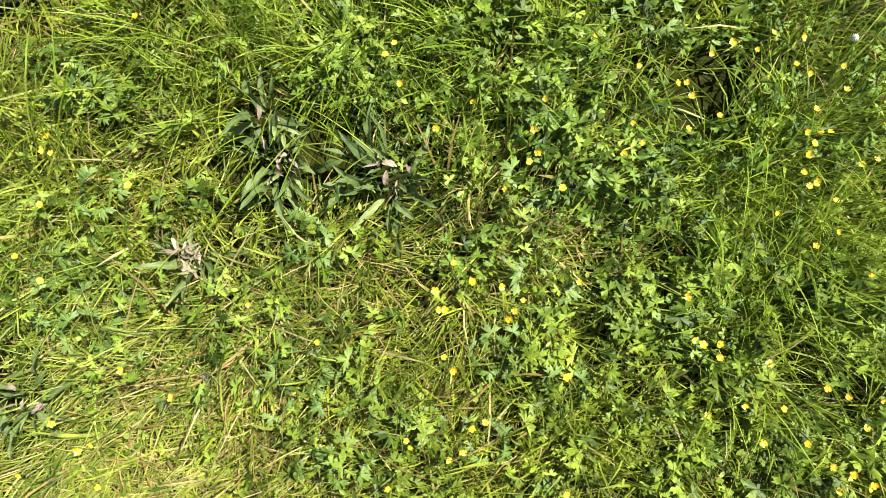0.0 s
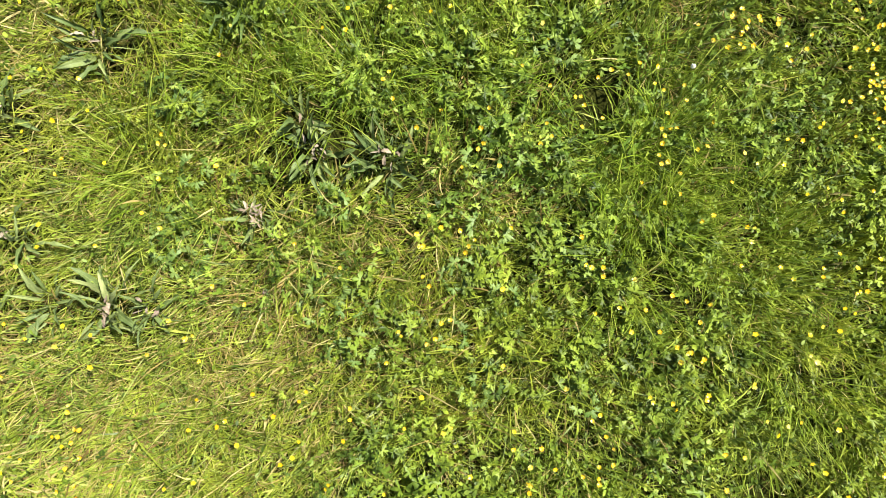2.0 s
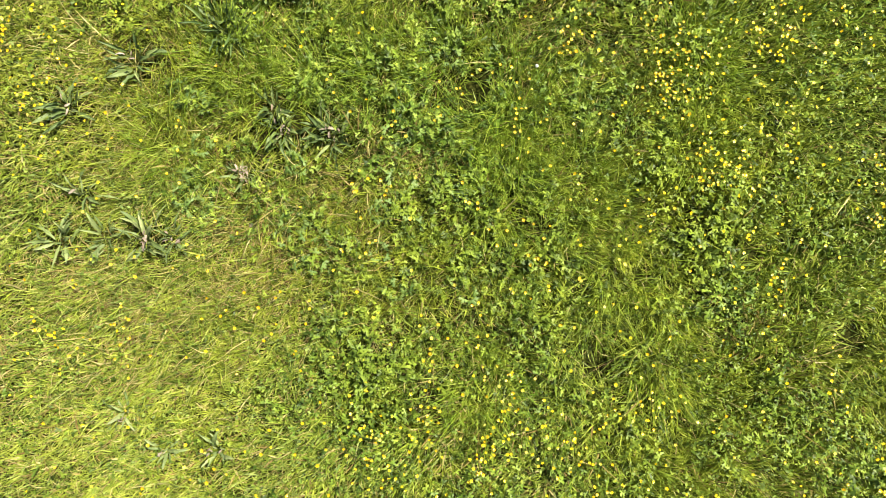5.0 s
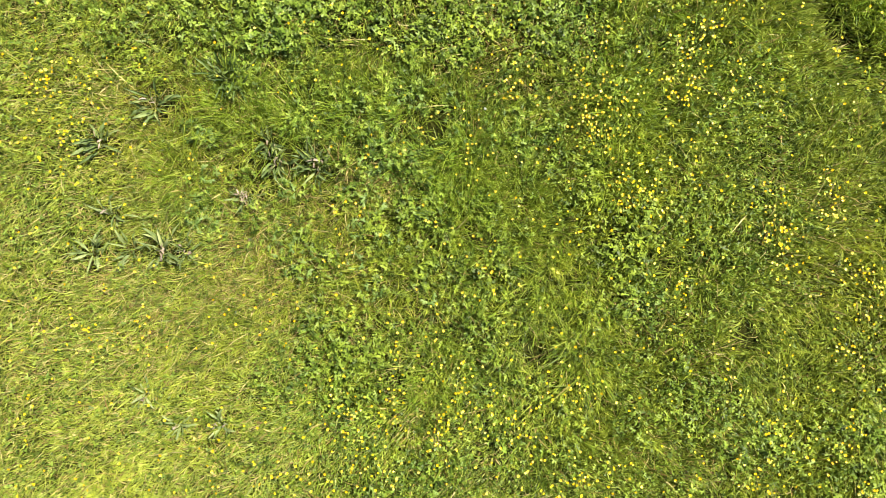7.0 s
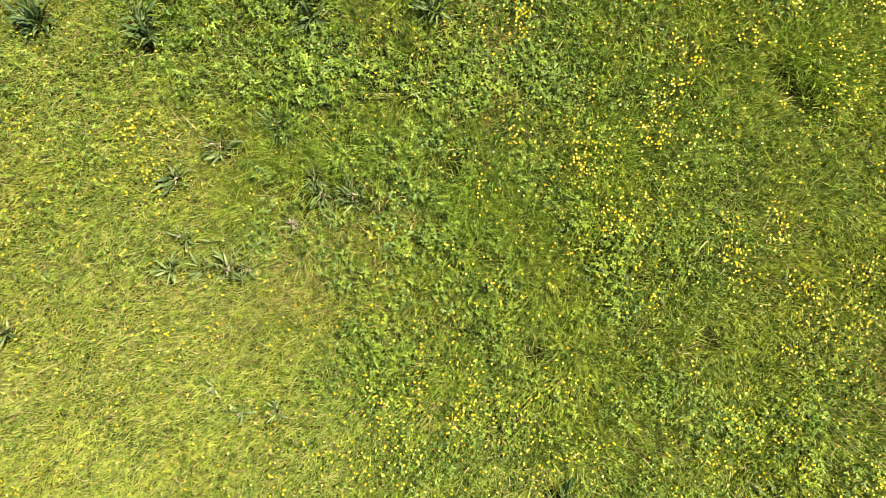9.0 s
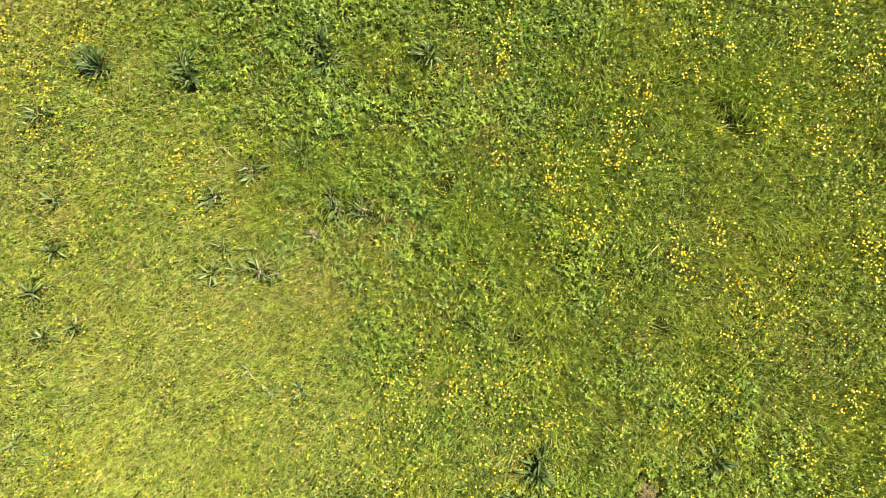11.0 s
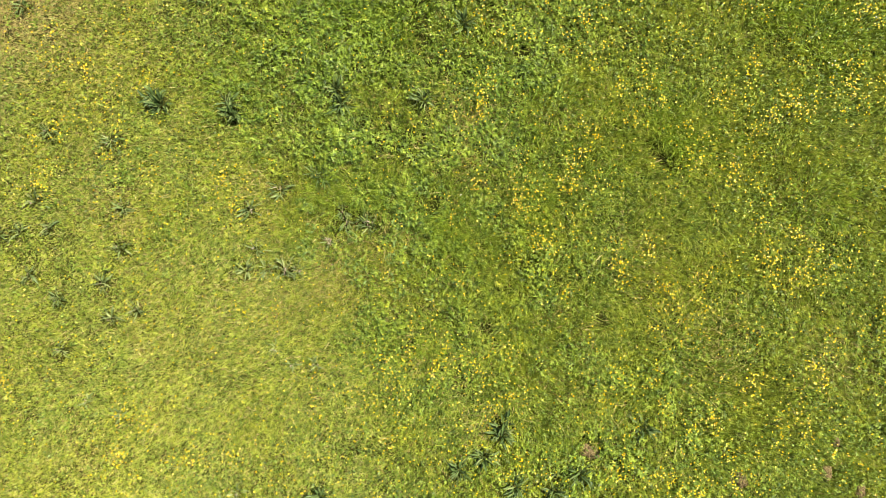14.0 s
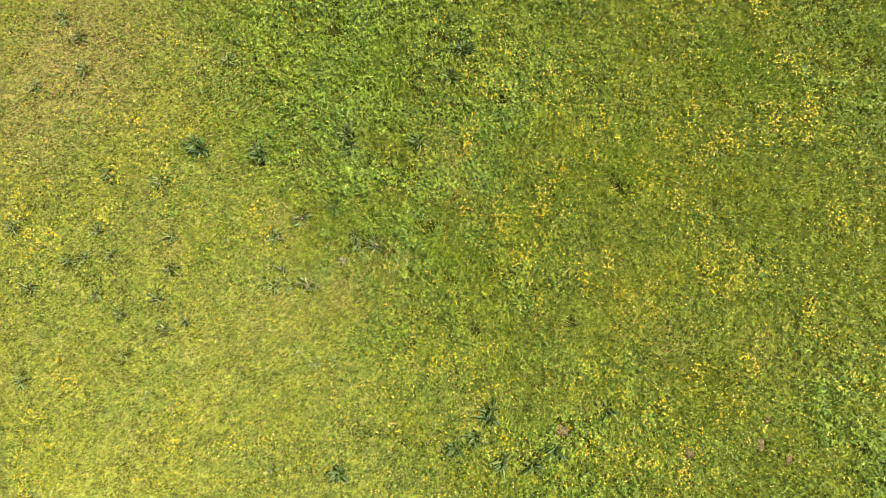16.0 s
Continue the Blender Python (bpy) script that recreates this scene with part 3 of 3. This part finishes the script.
def rosette(px, py, size, count, withered, label, upright=0.0, kinds=LONG, thin=1.0):
    foot = float(ground_z(np.array([px]), np.array([py]))[0])
    ob = new("leaf_rosette")
    ob.location = (px, py, foot)
    r = random.Random(int(px * 1000) * 7 + int(py * 1000))
    for i in range(round(count * 1.9)):
        az = 137.5 * i + r.uniform(-60, 60)
        scale = size * r.uniform(0.45, 1.15)
        off = size * r.uniform(0.0, 0.06)
        m = pose(off * math.cos(radians(az)), off * math.sin(radians(az)), r.uniform(0.015, 0.065), r.uniform(-45, 45), r.uniform(-55, 12) - upright, az + r.uniform(-50, 50))
        part("leaf", kinds[r.randrange(len(kinds))], ob, "", m @ Matrix.Diagonal((scale, scale * thin * r.uniform(0.7, 1.15), scale, 1)))
    for i in range(round(withered * 1.5)):
        az = r.uniform(0, 360)
        part("withered_leaf", WITHERED[r.randrange(3)], ob, "pale withered leaf", pose(r.uniform(-.03, .03), r.uniform(-.03, .03), 0.085 + r.uniform(0, 0.03), r.uniform(-40, 40), r.uniform(-20, 10), az) @ Matrix.Diagonal((size * r.uniform(0.25, 0.42), size * r.uniform(0.3, 0.5), size * 0.45, 1)))
    return tagged(ob, label, "plant", "leaf rosettes")


GREY = "grey-green rosette of long lance-shaped leaves in the grass"
FADED = "grey-green leaf rosette with pale withered leaves at its heart"
for px, py, size, count, withered in ROSETTES:
    rosette(px, py, size * 0.98, count, withered, FADED if withered > 2 else GREY, 0 if px < -0.5 and py < 0.2 else 8, GREYS if px < -0.5 and py < 0.2 else LONG, 0.9)
for px, py in [(-0.66, 0.74), (-0.60, 0.70)]:
    rosette(px, py, 1.25, 18, 0, "dark green clump of long upright strap leaves", 30, DARK, 0.5)
for px, py in [(-1.15, -1.18), (-0.95, -1.37), (-0.70, -1.38), (-1.57, -2.76), (-3.21, -1.75), (-2.87, -1.90)]:
    rosette(px, py, 0.85, 7, 3, FADED, 0, GREYS)
for px, py in ROSETTES_WEST:
    rosette(px, py, 0.95, 10, 1, GREY, 5, LONG + GREYS, 0.85)
for px, py in ROSETTES_DARK:
    rosette(px, py, 1.2, 18, 0, "dark green rosette of long lance-shaped leaves in the grass", 10, DARK + LONG[:1], 0.95)


# ---- buttercup plants ----
def lobed_leaf(seed):
    r = random.Random(seed)
    out = lobed_outline(2)
    pts = [(0.0, 0.0)] + [(a * 0.5, b * 0.5) for a, b in out] + [(a * r.uniform(0.92, 1.08), b * r.uniform(0.92, 1.08)) for a, b in out]
    m = len(out)
    verts = [(a, b, -0.22 * (a * a + b * b) + r.uniform(-0.04, 0.04) + (0.06 if 0 < i <= m else 0)) for i, (a, b) in enumerate(pts)]
    across = [min(1.0, abs(math.sin(1.15 * math.atan2(b, a + 1e-6))) * 1.6) if (a or b) else 0.0 for a, b in pts]
    tris = [(0, k, k + 1) for k in range(1, m)]
    quads = [(k, k + m, k + m + 1, k + 1) for k in range(1, m)]
    stalk = len(verts)
    for s in (0.0, 1.0):
        for c in (-0.02, 0.02):
            verts.append((-1.6 * s, c, -0.9 * s * s))
            across.append(0.0)
    quads.append((stalk, stalk + 1, stalk + 3, stalk + 2))
    return mesh_from("buttercup_leaf", verts, [np.array(tris), np.array(quads)], M_LEAF_ONE, across, smooth=True)


LOBED = [lobed_leaf(s) for s in range(5)]


def buttercup_plant(px, py, count, size):
    foot = float(ground_z(np.array([px]), np.array([py]))[0])
    ob = new("buttercup_plant")
    ob.location = (px, py, foot)
    r = random.Random(int(px * 1000) * 13 + int(py * 1000))
    for i in range(count):
        az, s = 137.5 * i + r.uniform(-30, 30), size * r.uniform(0.75, 1.25)
        out = s * 1.55
        part("leaf", LOBED[r.randrange(5)], ob, "", pose(out * math.cos(radians(az)), out * math.sin(radians(az)), 0.9 * s + r.uniform(0.03, 0.075), r.uniform(-22, 22), r.uniform(-25, 18), az)
             @ Matrix.Diagonal((s, s * r.uniform(0.9, 1.15), s, 1)))
    return tagged(ob, "low buttercup plant with lobed light green leaves", "plant", "buttercup plants")


pr = random.Random(5)
for lx, ly, lr in LEAFY:
    for i in range(4 if lr > 0.12 else 3):
        bx, by = lx + pr.gauss(0, lr * 0.8), ly + pr.gauss(0, lr * 0.7)
        leaves_of_it, size_of_it = pr.randint(6, 8), pr.uniform(0.020, 0.031)
        if min(math.hypot(bx - r[0], by - r[1]) for r in ROSETTES) > 0.13 and float(gap(np.array([bx]), np.array([by]))[0]) < 0.4:
            buttercup_plant(bx, by, leaves_of_it, size_of_it)


# ---- buttercup flowers ----
def petal_mesh():
    verts = [(0.0, 0, 0), (0.45, -0.36, 0.10), (0.5, 0.0, 0.06), (0.45, 0.36, 0.10), (0.85, -0.42, 0.24), (0.92, 0.0, 0.20), (0.85, 0.42, 0.24), (1.0, -0.2, 0.33), (1.02, 0.2, 0.33)]
    return mesh_from("petal", verts, [np.array([(0, 1, 2), (0, 2, 3), (4, 7, 5), (5, 7, 8), (5, 8, 6)]), np.array([(1, 4, 5, 2), (2, 5, 6, 3)])], M_PETAL, smooth=True)


def dome_mesh(name, mat, rings=2, sides=7, high=0.6):
    verts, tris = [(0, 0, high)], []
    for i in range(1, rings + 1):
        a = math.pi / 2 * i / rings
        verts += [(math.sin(a) * math.cos(2 * math.pi * (k + 0.5 * i) / sides), math.sin(a) * math.sin(2 * math.pi * (k + 0.5 * i) / sides), high * math.cos(a)) for k in range(sides)]
    tris += [(0, 1 + k, 1 + (k + 1) % sides) for k in range(sides)]
    for i in range(rings - 1):
        b = 1 + i * sides
        for k in range(sides):
            tris += [(b + k, b + sides + k, b + (k + 1) % sides), (b + (k + 1) % sides, b + sides + k, b + sides + (k + 1) % sides)]
    return mesh_from(name, verts, [np.array(tris)], mat, smooth=True)


def stalk_mesh(name, mat):
    """A thin stalk of height 1 below the origin, slightly curved."""
    verts = [(0.04 * math.sin(3 * s) + 0.5 * w * math.cos(a), 0.5 * w * math.sin(a), -s) for s, w in ((0, 0.012), (0.5, 0.014), (1, 0.018)) for a in (0, 2.09, 4.19)]
    quads = [(3 * i + k, 3 * i + (k + 1) % 3, 3 * i + 3 + (k + 1) % 3, 3 * i + 3 + k) for i in range(2) for k in range(3)]
    return mesh_from(name, verts, [np.array(quads)], mat, smooth=True)


PETAL, CENTRE, STALK = petal_mesh(), dome_mesh("flower_centre", M_CENTRE), stalk_mesh("flower_stalk", M_STEM)


def buttercup(px, py, top, radius):
    foot = float(ground_z(np.array([px]), np.array([py]))[0])
    r = random.Random(int(px * 1000) * 3 + int(py * 1000))
    ob = new("buttercup_flower")
    ob.location = (px, py, foot)
    head = pose(0, 0, top - foot, r.uniform(-25, 25), r.uniform(-25, 25), r.uniform(0, 72))
    centre = part("flower_head", CENTRE, ob, "", head @ Matrix.Scale(radius * 0.30, 4))
    for k in range(5):
        part("petal", PETAL, centre, "glossy yellow petal", pose(0, 0, 0, 0, r.uniform(-14, 6), 72 * k + r.uniform(-4, 4)) @ Matrix.Scale(1 / 0.30, 4))
    h = top - foot
    part("stalk", STALK, ob, "thin green stalk", pose(0, 0, h, 0, 0, r.uniform(0, 360)) @ Matrix.Diagonal((0.14, 0.14, h, 1)))
    return tagged(ob, "glossy yellow buttercup flower standing above the grass", "flower", "buttercup flowers")


NORTH_WEST = [(-0.65, 0.51), (-0.09, 0.45), (-0.11, 0.43), (-0.08, 0.37), (-0.00, 0.27), (-0.84, 0.25), (-0.85, 0.22), (-0.82, 0.21), (-0.65, 0.14), (-0.84, 0.10)]
NORTH_EAST = [(0.35, 0.48), (0.44, 0.41), (0.08, 0.33), (0.24, 0.34), (0.21, 0.27), (0.20, 0.20), (0.22, 0.22), (0.15, 0.14), (0.27, 0.14), (0.64, 0.46), (0.60, 0.44), (0.70, 0.45),
              (0.52, 0.37), (0.54, 0.37), (0.55, 0.34), (0.43, 0.29), (0.54, 0.27), (0.44, 0.24), (0.41, 0.22), (0.61, 0.30)]
FAR_EAST = [(0.74, 0.49), (0.79, 0.47), (0.79, 0.42), (0.82, 0.40), (0.88, 0.41), (0.89, 0.36), (0.83, 0.32), (0.81, 0.27), (0.84, 0.27), (0.86, 0.27), (0.81, 0.24), (0.81, 0.22),
            (0.80, 0.18), (0.80, 0.15), (0.83, 0.16), (0.87, 0.12), (0.86, 0.05), (0.74, 0.09), (0.93, 0.20), (0.96, 0.21), (0.98, 0.29), (0.81, 0.02), (0.98, 0.56)]
SOUTH_WEST = [(-0.90, -0.01), (-0.83, -0.06), (-0.40, -0.11), (-0.66, -0.25), (-0.56, -0.31), (-0.80, -0.36), (-0.25, -0.19), (-0.00, -0.08), (0.01, -0.12), (0.02, -0.12), (0.02, -0.22),
              (0.04, -0.25), (-0.73, -0.41), (-0.75, -0.42), (-0.87, -0.47), (-0.70, -0.49), (-0.06, -0.40), (-0.05, -0.41), (-0.10, -0.50)]
SOUTH_EAST = [(0.04, -0.02), (0.08, -0.06), (0.14, -0.07), (0.17, -0.12), (0.19, -0.10), (0.16, -0.14), (0.28, -0.26), (0.11, -0.36), (0.08, -0.37), (0.06, -0.42), (0.03, -0.44),
              (0.54, -0.09), (0.55, -0.18), (0.57, -0.19), (0.61, -0.22), (0.71, -0.23), (0.61, -0.19), (0.93, -0.04), (0.58, -0.34), (0.66, -0.32), (0.75, -0.33), (0.83, -0.28),
              (0.88, -0.30), (0.79, -0.40), (0.85, -0.45), (0.90, -0.47), (0.93, -0.37), (0.96, -0.31), (0.88, -0.47), (0.86, -0.50), (0.93, -0.50), (0.94, -0.49), (0.31, -0.06), (0.97, -0.02), (0.70, -0.40), (0.28, -0.51)]
fr = random.Random(11)
for px, py in NORTH_WEST + NORTH_EAST + FAR_EAST + SOUTH_WEST + SOUTH_EAST:
    buttercup(px, py, 0.06 + fr.uniform(-0.01, 0.02), fr.uniform(0.0062, 0.0092))

# clusters of flowers: x, y, spread, count
DRIFTS_A = [(1.15, 1.82, 0.12, 22), (1.15, 1.48, 0.15, 30), (1.40, 0.57, 0.16, 40), (1.60, 0.47, 0.14, 28), (1.83, 0.02, 0.13, 42), (2.91, 1.73, 0.25, 50), (1.60, 2.53, 0.35, 60), (2.27, 2.35, 0.25, 35),
            (3.35, -0.80, 0.4, 70), (4.19, 1.60, 0.35, 40), (4.68, 1.43, 0.4, 70), (5.21, 1.68, 0.25, 45), (5.71, 1.75, 0.25, 55), (5.47, 2.41, 0.2, 30), (6.13, 0.36, 0.2, 30), (4.87, -0.20, 0.2, 25), (4.41, -0.38, 0.25, 45), (5.01, -0.43, 0.25, 30)]
DRIFTS_B = [(2.80, -1.53, 0.3, 45), (4.02, -1.91, 0.3, 50), (4.76, -1.70, 0.25, 45), (3.41, -2.22, 0.35, 55), (4.81, -2.33, 0.25, 30), (1.03, -1.49, 0.4, 70), (0.52, -1.30, 0.4, 60), (-4.51, 0.31, 0.4, 60), (-4.20, -1.46, 0.2, 40),
            (-3.46, 1.90, 0.25, 40), (-4.54, -2.12, 0.4, 60), (-4.69, -2.62, 0.4, 60), (-3.76, 0.73, 0.35, 40), (-2.96, 1.67, 0.3, 25), (6.42, -1.71, 0.35, 60), (4.02, -2.53, 0.3, 40), (4.10, -3.12, 0.35, 40), (2.99, -2.87, 0.4, 50)]
DRIFTS_C = [(1.35, -2.59, 0.3, 25), (3.91, 3.07, 0.35, 45), (3.85, 1.93, 0.4, 35), (2.86, -0.13, 0.2, 30), (3.68, 1.21, 0.2, 20), (5.05, 3.18, 0.3, 25), (5.71, -0.64, 0.35, 40), (5.24, -1.08, 0.3, 25), (-2.66, -2.28, 0.4, 50),
            (-1.92, -2.38, 0.4, 50), (-2.86, 0.89, 0.3, 30), (0.11, -1.84, 0.4, 40), (4.26, 0.68, 0.3, 35), (0.83, -0.66, 0.2, 12), (-3.30, 1.04, 0.3, 30), (-4.88, 1.03, 0.4, 40), (-2.59, 2.89, 0.3, 25), (3.82, 0.90, 0.3, 25), (2.22, 0.76, 0.32, 60), (2.03, 0.50, 0.14, 18), (2.00, -0.50, 0.12, 20), (2.61, -0.39, 0.18, 32), (-1.60, 0.61, 0.2, 22), (-1.54, 0.30, 0.2, 12), (-1.42, -0.74, 0.25, 16)]


def flower_places():
    x, y = [], []
    for px, py, spread, count in DRIFTS_A + DRIFTS_B + DRIFTS_C:
        knots = max(3, round(count / 7))
        kx, ky = rng.normal(px, spread * 0.75, knots), rng.normal(py, spread * 0.75, knots)
        pick = rng.integers(0, knots, round(count * 1.8))
        x.append(kx[pick] + rng.normal(0, 0.055, len(pick))), y.append(ky[pick] + rng.normal(0, 0.075, len(pick)))
    ux, uy = scatter(*OUTER, 105)
    density = 0.12 + 0.30 / (1 + np.exp((uy + 0.95 + 0.5 * np.abs(ux - 0.6)) * 4)) + 0.42 * np.clip((drift2(ux, uy, 0.8, 40) - 0.3) * 2.2, 0, 1) + 0.22 * np.clip((ux - 0.2) * 1.2, 0, 1) * (ux < 7) + 0.30 * beaten(ux, uy) * (uy < 0.2 + 0.8 * drift(ux, uy, 0.6, 44)) * (ux > -3.2)
    keep = rng.random(len(ux)) < density
    x.append(ux[keep]), y.append(uy[keep])
    x, y = np.concatenate(x), np.concatenate(y)
    free = ~((np.abs(x - 0.03) < 1.0) & (np.abs(y) < 0.58)) & (gap(x, y) < 0.5)
    return x[free], y[free]


def flower_field():
    x, y = flower_places()
    near = (np.abs(x - 0.2) < 1.55) & (y > -1.0) & (y < 0.95)
    near &= np.cumsum(near) <= 190
    for px, py in zip(x[near], y[near]):
        buttercup(round(float(px), 3), round(float(py), 3), 0.05 + fr.uniform(-0.02, 0.03), fr.uniform(0.0062, 0.0092))
    keep = ~near
    x, y = x[keep], y[keep]
    n = len(x)
    foot = ground_z(x, y)
    top = 0.045 + rng.uniform(-0.03, 0.04, n)
    size, turn = rng.uniform(0.0063, 0.0099, n), rng.uniform(0, 2 * np.pi, n)
    tx, ty = rng.normal(0, 0.3, n), rng.normal(0, 0.3, n)
    # ten-sided cup with notched rim
    ang = np.arange(10) * np.pi / 5
    rad = np.where(np.arange(10) % 2 == 0, 1.0, 0.72)
    px = np.concatenate([[0], rad * np.cos(ang)])
    py = np.concatenate([[0], rad * np.sin(ang)])
    pz = np.concatenate([[0], 0.30 + 0 * ang])
    c, s = np.cos(turn)[:, None], np.sin(turn)[:, None]
    qx, qy = (px * c - py * s), (px * s + py * c)
    qz = pz[None, :] + qx * tx[:, None] + qy * ty[:, None]
    verts = np.stack([x[:, None] + qx * size[:, None], y[:, None] + qy * size[:, None], top[:, None] + qz * size[:, None]], -1).reshape(-1, 3)
    first = np.arange(n)[:, None] * 11
    tris = np.concatenate([first + np.array([[0, 1 + k, 1 + (k + 1) % 10]]) for k in range(10)])
    tagged(new("buttercup_flowers", mesh_from("buttercup_flowers", verts, [tris], M_PETALS)), "countless yellow buttercup flowers scattered over the meadow", "flowers", kind="stuff")
    v, q, t = blades(x, y, foot, rng.uniform(0, 6.28, n), top - foot, np.zeros(n), np.zeros(n), np.full(n, 0.0025), 2)
    tagged(new("flower_stalks", mesh_from("flower_stalks", v, [q, t], M_STEM)), "thin green stalks of the scattered buttercups", "stalks", kind="stuff")


flower_field()


# ---- clover heads and white flowers ----
def clover_head(px, py, top, radius, mat, label):
    r = random.Random(int(px * 1000) + 17 * int(py * 1000))
    verts, tris = [], []
    for i in range(60):
        v = 1 - (i + 0.5) / 60 * 1.5
        a, h = 2.4 * i, math.sqrt(max(0, 1 - v * v))
        d = Vector((h * math.cos(a), h * math.sin(a), v))
        side = d.orthogonal().normalized() * 0.13
        up = d.cross(side)
        b = len(verts)
        verts += [tuple((d * 0.5 + side) * radius), tuple((d * 0.5 - side * 0.5 + up * 0.9) * radius), tuple((d * 0.5 - side * 0.5 - up * 0.9) * radius), tuple((d * r.uniform(0.95, 1.15) + Vector((0, 0, 0.12))) * radius)]
        tris += [(b, b + 1, b + 3), (b + 1, b + 2, b + 3), (b + 2, b, b + 3)]
    foot = float(ground_z(np.array([px]), np.array([py]))[0])
    ob = new("clover")
    ob.location = (px, py, foot)
    part("flower_head", mesh_from("flower_head", verts, [np.array(tris)], mat), ob, "", pose(0, 0, top - foot))
    part("stalk", STALK, ob, "thin green stalk", pose(0, 0, top - foot) @ Matrix.Diagonal((0.14, 0.14, top - foot, 1)))
    return tagged(ob, label, "flower", "clover heads")


for px, py in [(-0.87, -0.34), (-0.51, -0.27), (-0.56, -0.08)]:
    clover_head(px, py, 0.005, 0.010, M_CLOVER, "faded pink clover head in the grass")
for px, py in [(0.92, 0.48), (5.02, 1.91), (5.09, 1.93), (5.06, 1.88), (5.56, 2.42)]:
    clover_head(px, py, 0.05, 0.010, M_WHITE, "small white clover head in the grass")


# ---- bare soil ----
def soil_patch(px, py, radius):
    r = random.Random(int(px * 100))
    verts, rings, sides = [(0, 0, 0.05)], 7, 22
    for i in range(1, rings + 1):
        for k in range(sides):
            a = 2 * math.pi * k / sides
            d = radius * i / rings * (1 + 0.22 * math.sin(2 * a + px) + 0.14 * math.sin(5 * a + py))
            verts.append((d * math.cos(a), d * math.sin(a), 0.05 * (1 - (i / rings) ** 2) + (r.uniform(-0.01, 0.012) if i < rings else -0.02)))
    tris = [(0, 1 + k, 1 + (k + 1) % sides) for k in range(sides)]
    quads = [(1 + i * sides + k, 1 + (i + 1) * sides + k, 1 + (i + 1) * sides + (k + 1) % sides, 1 + i * sides + (k + 1) % sides) for i in range(rings - 1) for k in range(sides)]
    ob = new("soil_mound", mesh_from("soil_mound", verts, [np.array(tris), np.array(quads)], M_SOIL, smooth=True))
    ob.location = (px, py, float(ground_z(np.array([px]), np.array([py]))[0]))
    return tagged(ob, "low reddish-brown mound of bare soil in the grass", "soil", "soil mounds")


for px, py, radius in BARE:
    soil_patch(px, py, radius * 0.6)
